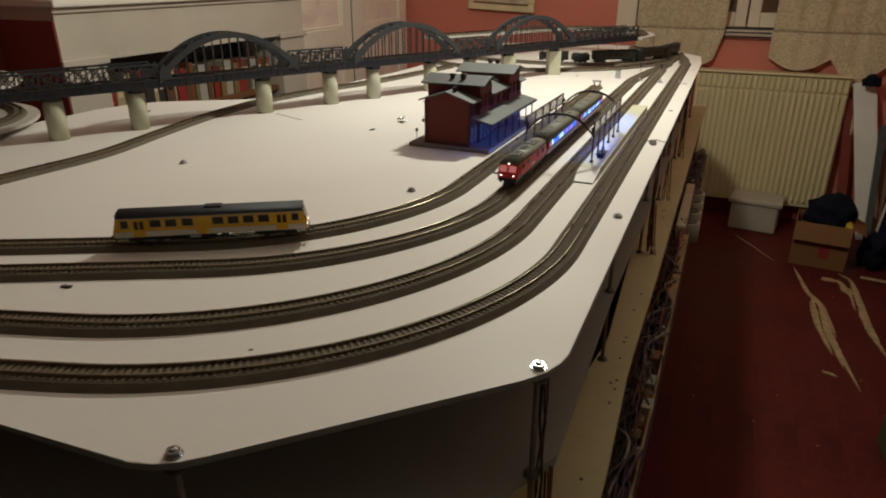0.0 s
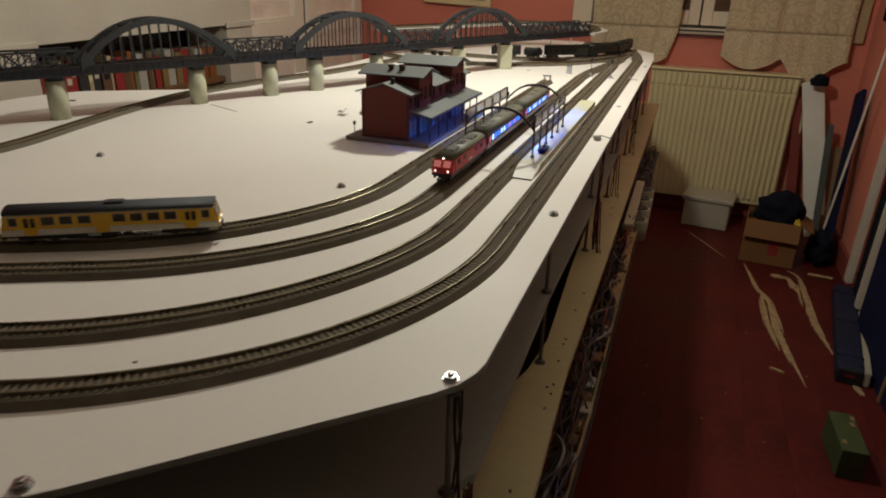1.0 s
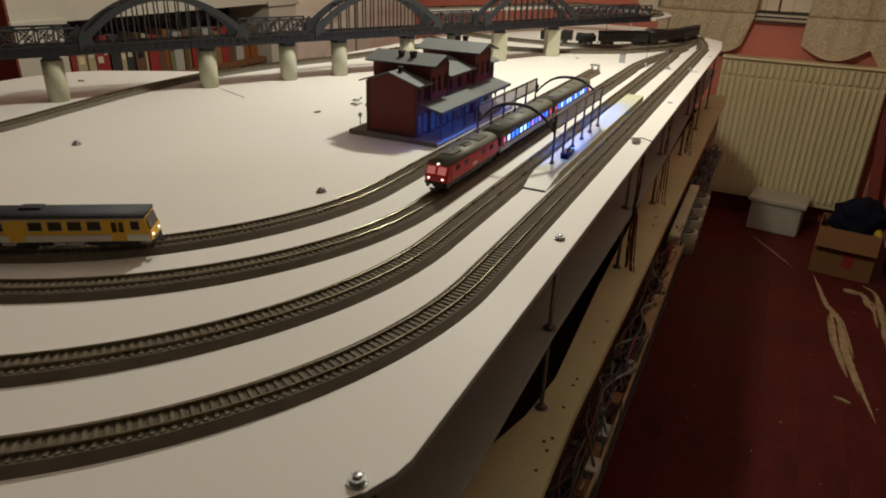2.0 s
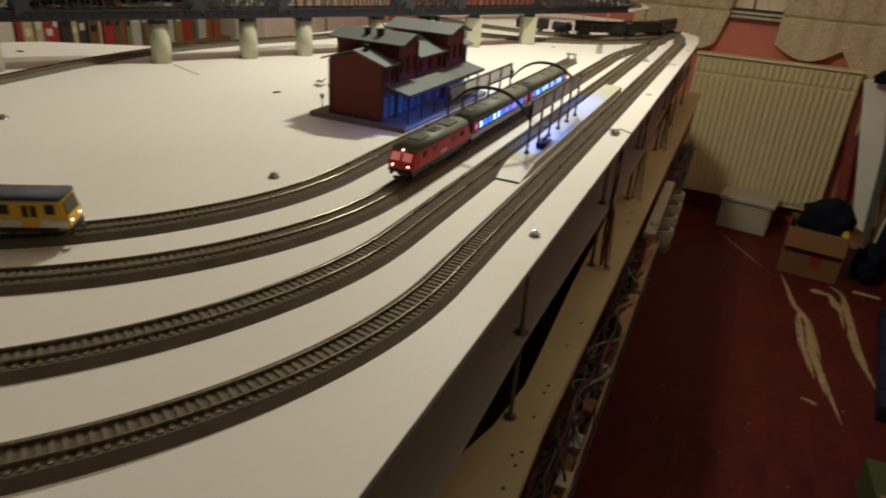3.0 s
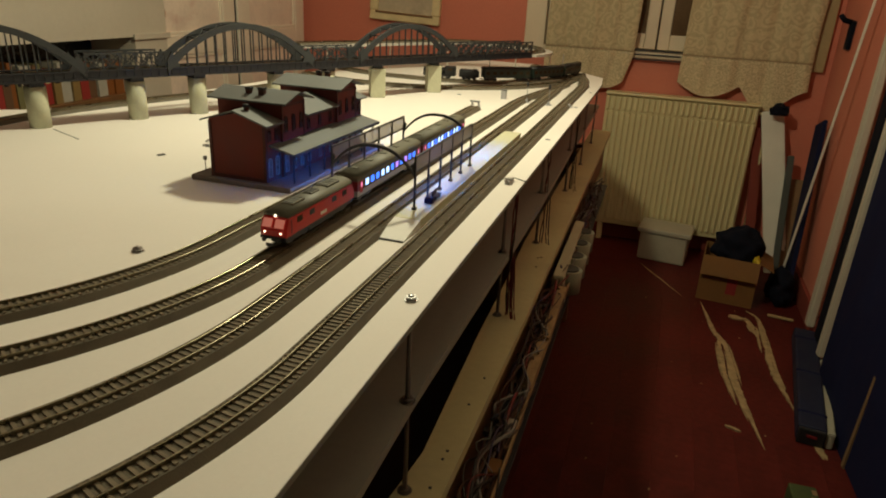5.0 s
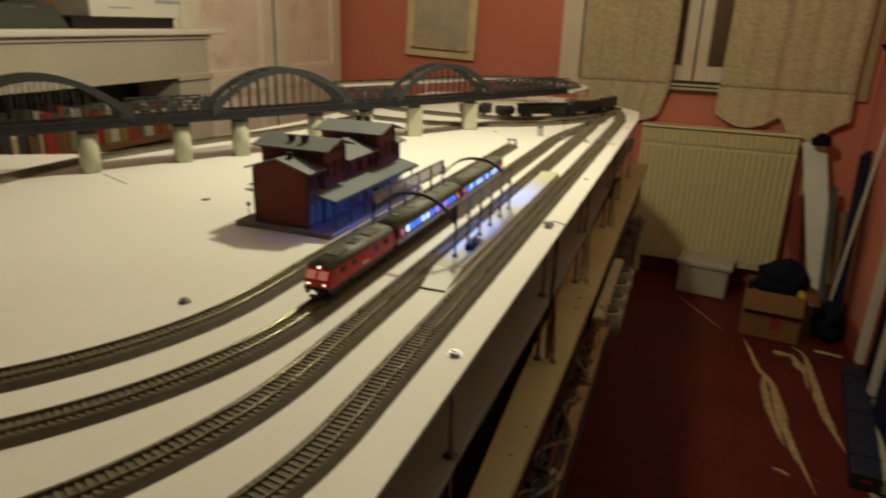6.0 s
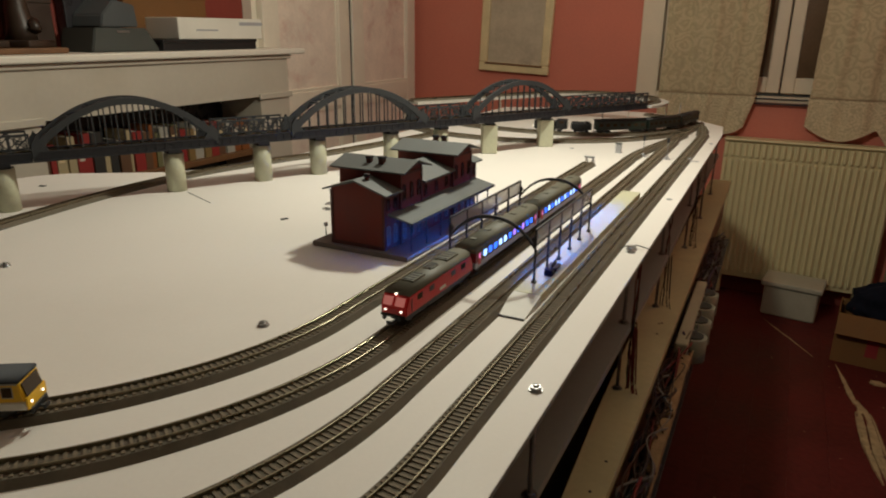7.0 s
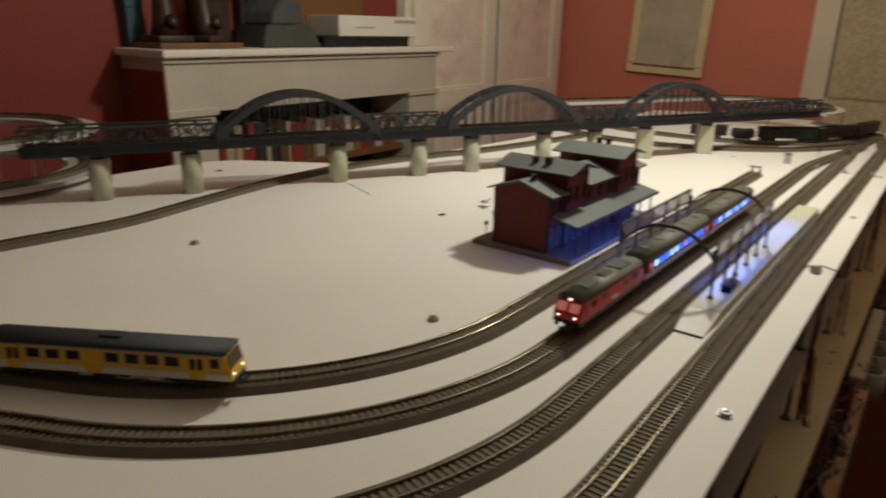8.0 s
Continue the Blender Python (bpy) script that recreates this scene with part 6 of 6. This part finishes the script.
def railcar(place, rz):
    t = thing("yellow_railcar", place, "yellow and white model railcar with a dark roof, front lights on", "railcar", rz=rz)
    L, w = 0.246, 0.0335
    for z0, z1, m, nm in ((0.0105, 0.0185, "white", "lower_side"), (0.0185, 0.0370, "yellow", "upper_side")):
        bm = B()
        prof = [(-L / 2 + (0.0015 if z0 > 0.015 else 0), z0), (L / 2 - (0.0015 if z0 > 0.015 else 0), z0), (L / 2 - (0.005 if z0 > 0.015 else 0.0015), z1), (-L / 2 + (0.005 if z0 > 0.015 else 0.0015), z1)]
        wedge(bm, prof, "x", -w / 2, w / 2)
        bmesh.ops.bevel(bm, geom=list(bm.edges), offset=0.001, segments=2, affect="EDGES")
        part(nm, bm, M[m], t, "white lower side" if m == "white" else "yellow upper side")
    bm = B()
    wedge(bm, roof_profile(w, 0.0368, 0.0070), "y", -L / 2 + 0.0045, L / 2 - 0.0045)
    rf = part("roof", bm, M["roofdark"], t, "dark slate roof", smooth=True)
    bm = B()
    box(bm, -0.006, 0.006, -0.013, 0.009, 0.0428, 0.0458, 0.0008)
    part("roof_fan", bm, M["roofdark"], rf)
    for s in (-1, 1):
        bm = B()
        box(bm, -w / 2 + 0.0005, w / 2 - 0.0005, s * (L / 2 - 0.0006) - 0.0008, s * (L / 2 - 0.0006) + 0.0008, 0.0108, 0.0222)
        f = part("front_apron", bm, M["yellow"], t)
        bm = B()
        wedge(bm, [(s * (L / 2 - 0.0016), 0.0225), (s * (L / 2 - 0.0004), 0.0225), (s * (L / 2 - 0.0036), 0.0352), (s * (L / 2 - 0.0048), 0.0352)], "x", -0.0135, 0.0135)
        part("windscreen", bm, M["night"], t)
        for k in (-1, 1):
            bm = B()
            tube(bm, [(k * 0.0100, s * (L / 2 - 0.001), 0.0165), (k * 0.0100, s * (L / 2 + 0.0010), 0.0165)], 0.0013, 12)
            part("headlight", bm, M["head"] if s < 0 else M["tail"], f, "lit headlight" if s < 0 else "lit red tail lamp")
        bm = B()
        box(bm, -0.014, 0.014, s * (L / 2) - 0.002, s * (L / 2) + 0.0015, 0.0055, 0.0112, 0.001)
        part("cowcatcher", bm, M["black"], t)
        coupling(t, L, s)
        bogie(t, s * 0.083, 0.028, 0.0055, 2, 0.028)
        # windows in two rows with pale frames; the cab windows are narrower
        for y, half in ((-0.108, 0.0042), (-0.067, 0.0066), (-0.0475, 0.0066), (-0.028, 0.0066), (-0.0085, 0.0066), (0.030, 0.0066), (0.0505, 0.0066), (0.070, 0.0066), (0.108, 0.0042)):
            bm = B()
            box(bm, s * w / 2 - 0.0004, s * w / 2 + 0.0004, y - half, y + half, 0.0240, 0.0335)
            wn = part("side_window", bm, M["night"], t)
            bm = B()
            for q in ((y - half - 0.0007, y + half + 0.0007, 0.0233, 0.0241), (y - half - 0.0007, y + half + 0.0007, 0.0334, 0.0340), (y - half - 0.0007, y - half, 0.0241, 0.0334), (y + half, y + half + 0.0007, 0.0241, 0.0334)):
                box(bm, s * (w / 2 + 0.0003) - 0.0003, s * (w / 2 + 0.0003) + 0.0003, *q)
            part("window_frame", bm, M["winlight"], wn)
        for y in (-0.0905, 0.0115, 0.0905):
            bm = B()
            box(bm, s * w / 2 - 0.0003, s * w / 2 + 0.0005, y - 0.0078, y + 0.0078, 0.0115, 0.0345)
            d = part("door", bm, M["yellow"], t)
            if abs(y) > 0.05:
                for k in (-1, 1):
                    bm = B()
                    box(bm, s * (w / 2 + 0.0005) - 0.0004, s * (w / 2 + 0.0005) + 0.0004, y + k * 0.0036 - 0.0024, y + k * 0.0036 + 0.0024, 0.0215, 0.0325)
                    part("door_window", bm, M["night"], d)
        # pale cornice under the roof
        bm = B()
        box(bm, s * w / 2 - 0.0005, s * w / 2 + 0.0006, -L / 2 + 0.006, L / 2 - 0.006, 0.0356, 0.0370)
        part("cornice", bm, M["winlight"], t)
    bm = B()
    box(bm, -0.012, 0.012, -0.004, 0.056, 0.0030, 0.0105, 0.0012)
    part("engine_box", bm, M["black"], t)
    for y in (-0.059, -0.014):
        bm = B()
        box(bm, -0.011, 0.011, y - 0.005, y + 0.005, 0.0045, 0.0105, 0.001)
        part("battery_box", bm, M["black"], t)
    for s in (-1, 1):
        for y0, y1 in ((-0.052, -0.036), (-0.034, -0.022), (0.016, 0.030)):
            bm = B()
            box(bm, s * 0.0125 - 0.0008, s * 0.0125 + 0.0012, y0, y1, 0.0055, 0.0088, 0.0005)
            part("silver_tank", bm, M["steel"], t)
    return t


def along(path, d):
    """The point and heading d metres along a path."""
    for a, b in zip(path, path[1:]):
        seg = (b - a).length
        if d <= seg:
            p = a.lerp(b, d / seg)
            return p, math.degrees(math.atan2(b.y - a.y, b.x - a.x)) - 90
        d -= seg
    return path[-1], math.degrees(math.atan2(path[-1].y - path[-2].y, path[-1].x - path[-2].x)) - 90


def dark_train():
    d = 0.06
    for k in range(3):
        L = 0.182
        p, h = along(BACK, d + L / 2)
        t = thing("old_coach", (p.x, p.y, RAILTOP), "dark green old-style model coach of the steam train", "coach", "coaches of the dark train", rz=h)
        w = 0.032
        bm = B()
        box(bm, -w / 2, w / 2, -L / 2, L / 2, 0.0110, 0.0400, 0.001)
        b = part("body", bm, M["loco_green"], t)
        bm = B()
        wedge(bm, roof_profile(w, 0.0398, 0.0085), "y", -L / 2 - 0.002, L / 2 + 0.002)
        part("roof", bm, M["black"], t, smooth=True)
        for s in (-1, 1):
            bogie(t, s * 0.062, 0.028, 0.0055)
            coupling(t, L, s)
            for j in range(7):
                bm = B()
                y = -L / 2 + L * (j + 0.5) / 7
                box(bm, s * w / 2 - 0.0003, s * w / 2 + 0.0004, y - 0.0065, y + 0.0065, 0.0230, 0.0320)
                part("window", bm, M["night"], b)
        d += L + 0.010
    p, h = along(BACK, d + 0.035)
    t = thing("tender", (p.x, p.y, RAILTOP), "black model tender heaped with coal", "tender", rz=h)
    bm = B()
    box(bm, -0.015, 0.015, -0.035, 0.035, 0.010, 0.031, 0.0015)
    part("body", bm, M["black"], t)
    bm = B()
    rnd = random.Random(4)
    for _ in range(60):
        x, y, r = rnd.uniform(-0.011, 0.011), rnd.uniform(-0.030, 0.030), rnd.uniform(0.002, 0.004)
        z = 0.030 + 0.004 * (1 - abs(x) / 0.012)
        box(bm, x - r, x + r, y - r, y + r, z - r, z + r)
    tagged(part("coal", bm, M["dark"], t), kind="stuff")
    bogie(t, 0, 0.026, 0.0058, 3, 0.020)
    d += 0.078
    p, h = along(BACK, d + 0.060)
    t = thing("steam_locomotive", (p.x, p.y, RAILTOP), "black model steam locomotive with boiler, funnel and cab", "locomotive", rz=h)
    bm = B()
    tube(bm, [(0, -0.020, 0.026), (0, 0.058, 0.026)], 0.0115, 20)
    part("boiler", bm, M["black"], t)
    bm = B()
    box(bm, -0.015, 0.015, -0.055, -0.020, 0.010, 0.043, 0.0015)
    cb = part("cab", bm, M["black"], t)
    for s in (-1, 1):
        bm = B()
        box(bm, s * 0.015 - 0.0003, s * 0.015 + 0.0004, -0.045, -0.030, 0.0290, 0.0370)
        part("cab_window", bm, M["night"], cb)
    for y, r, z in ((0.046, 0.0035, 0.049), (0.020, 0.0055, 0.042), (-0.002, 0.0055, 0.042)):
        bm = B()
        disc(bm, 0, y, 0.034, z, r, 14, r * 0.85)
        part("funnel" if y > 0.04 else "dome", bm, M["black"], t)
    bm = B()
    box(bm, -0.014, 0.014, -0.020, 0.060, 0.0125, 0.0150)
    part("running_board", bm, M["black"], t)
    for s in (-1, 1):
        bm = B()
        box(bm, s * 0.0145 - 0.003, s * 0.0145 + 0.003, 0.040, 0.056, 0.007, 0.0135, 0.0015)
        part("cylinder", bm, M["black"], t)
        for y in (-0.030, -0.008, 0.014):
            bm = B()
            tube(bm, [(s * (G / 2 - 0.0012), y, 0.0095), (s * (G / 2 + 0.0014), y, 0.0095)], 0.0095, 20)
            part("driving_wheel", bm, M["iron"], t)
        bm = B()
        bar(bm, (s * 0.0115, -0.032, 0.008), (s * 0.0115, 0.045, 0.010), 0.0012, 0.002)
        part("coupling_rod", bm, M["steel"], t)
        bm = B()
        box(bm, s * 0.0115 - 0.0008, s * 0.0115 + 0.0008, 0.034, 0.058, 0.015, 0.030)
        part("smoke_deflector", bm, M["black"], t)
        bm = B()
        tube(bm, [(s * 0.009, 0.060, 0.016), (s * 0.009, 0.062, 0.016)], 0.0018, 10)
        part("headlight", bm, M["head"], t)


def t_x(x0, slope, y):
    return x0 - slope * y


y = 0.034
diesel((t_x(-0.189, 0.003, y + 0.097), y + 0.097, RAILTOP), 0.2)
y += 0.186 + 0.014
for k, lights in enumerate(([M["lit_blue"], M["lit_white"], M["lit_white"], M["lit_blue"], M["lit_violet"]], [M["lit_blue"], M["lit_blue"], M["lit_white"]])):
    coach((t_x(-0.189, 0.003, y + 0.131), y + 0.131, RAILTOP), 0.2, lights, 11 + k)
    y += 0.262 + 0.010
p, h = along(SIDING, 1.605)
railcar((p.x, p.y, RAILTOP), h)
dark_train()


def coach_glow(x, y, side):
    """The light that one side of a coach throws out of its windows."""
    data = bpy.data.lights.new("coach_light", "AREA")
    data.shape, data.size, data.size_y = "RECTANGLE", 0.20, 0.010
    data.energy, data.color, data.spread = (0.10 if side < 0 else 0.34), (0.0, 0.15, 1.0), radians(70 if side < 0 else 88)
    ob = new("coach_light", data)
    ob.matrix_basis = look((x + side * 0.0175, y, RAILTOP + 0.0268), (x + side * 0.10, y, RAILTOP + (0.006 if side < 0 else 0.016)))


for yc in (0.365, 0.637):
    for side in (-1, 1):
        coach_glow(-0.189 - 0.003 * yc, yc, side)

# sleepers, shared mesh
bm = B()
box(bm, -0.0014, 0.0014, -0.0142, 0.0142, 0.006, 0.0086)
SLEEPER = mesh_of("sleeper", bm, M["sleeper"])
for t, spots, near in TRACKS:
    lay_sleepers(t, spots, near, SLEEPER)
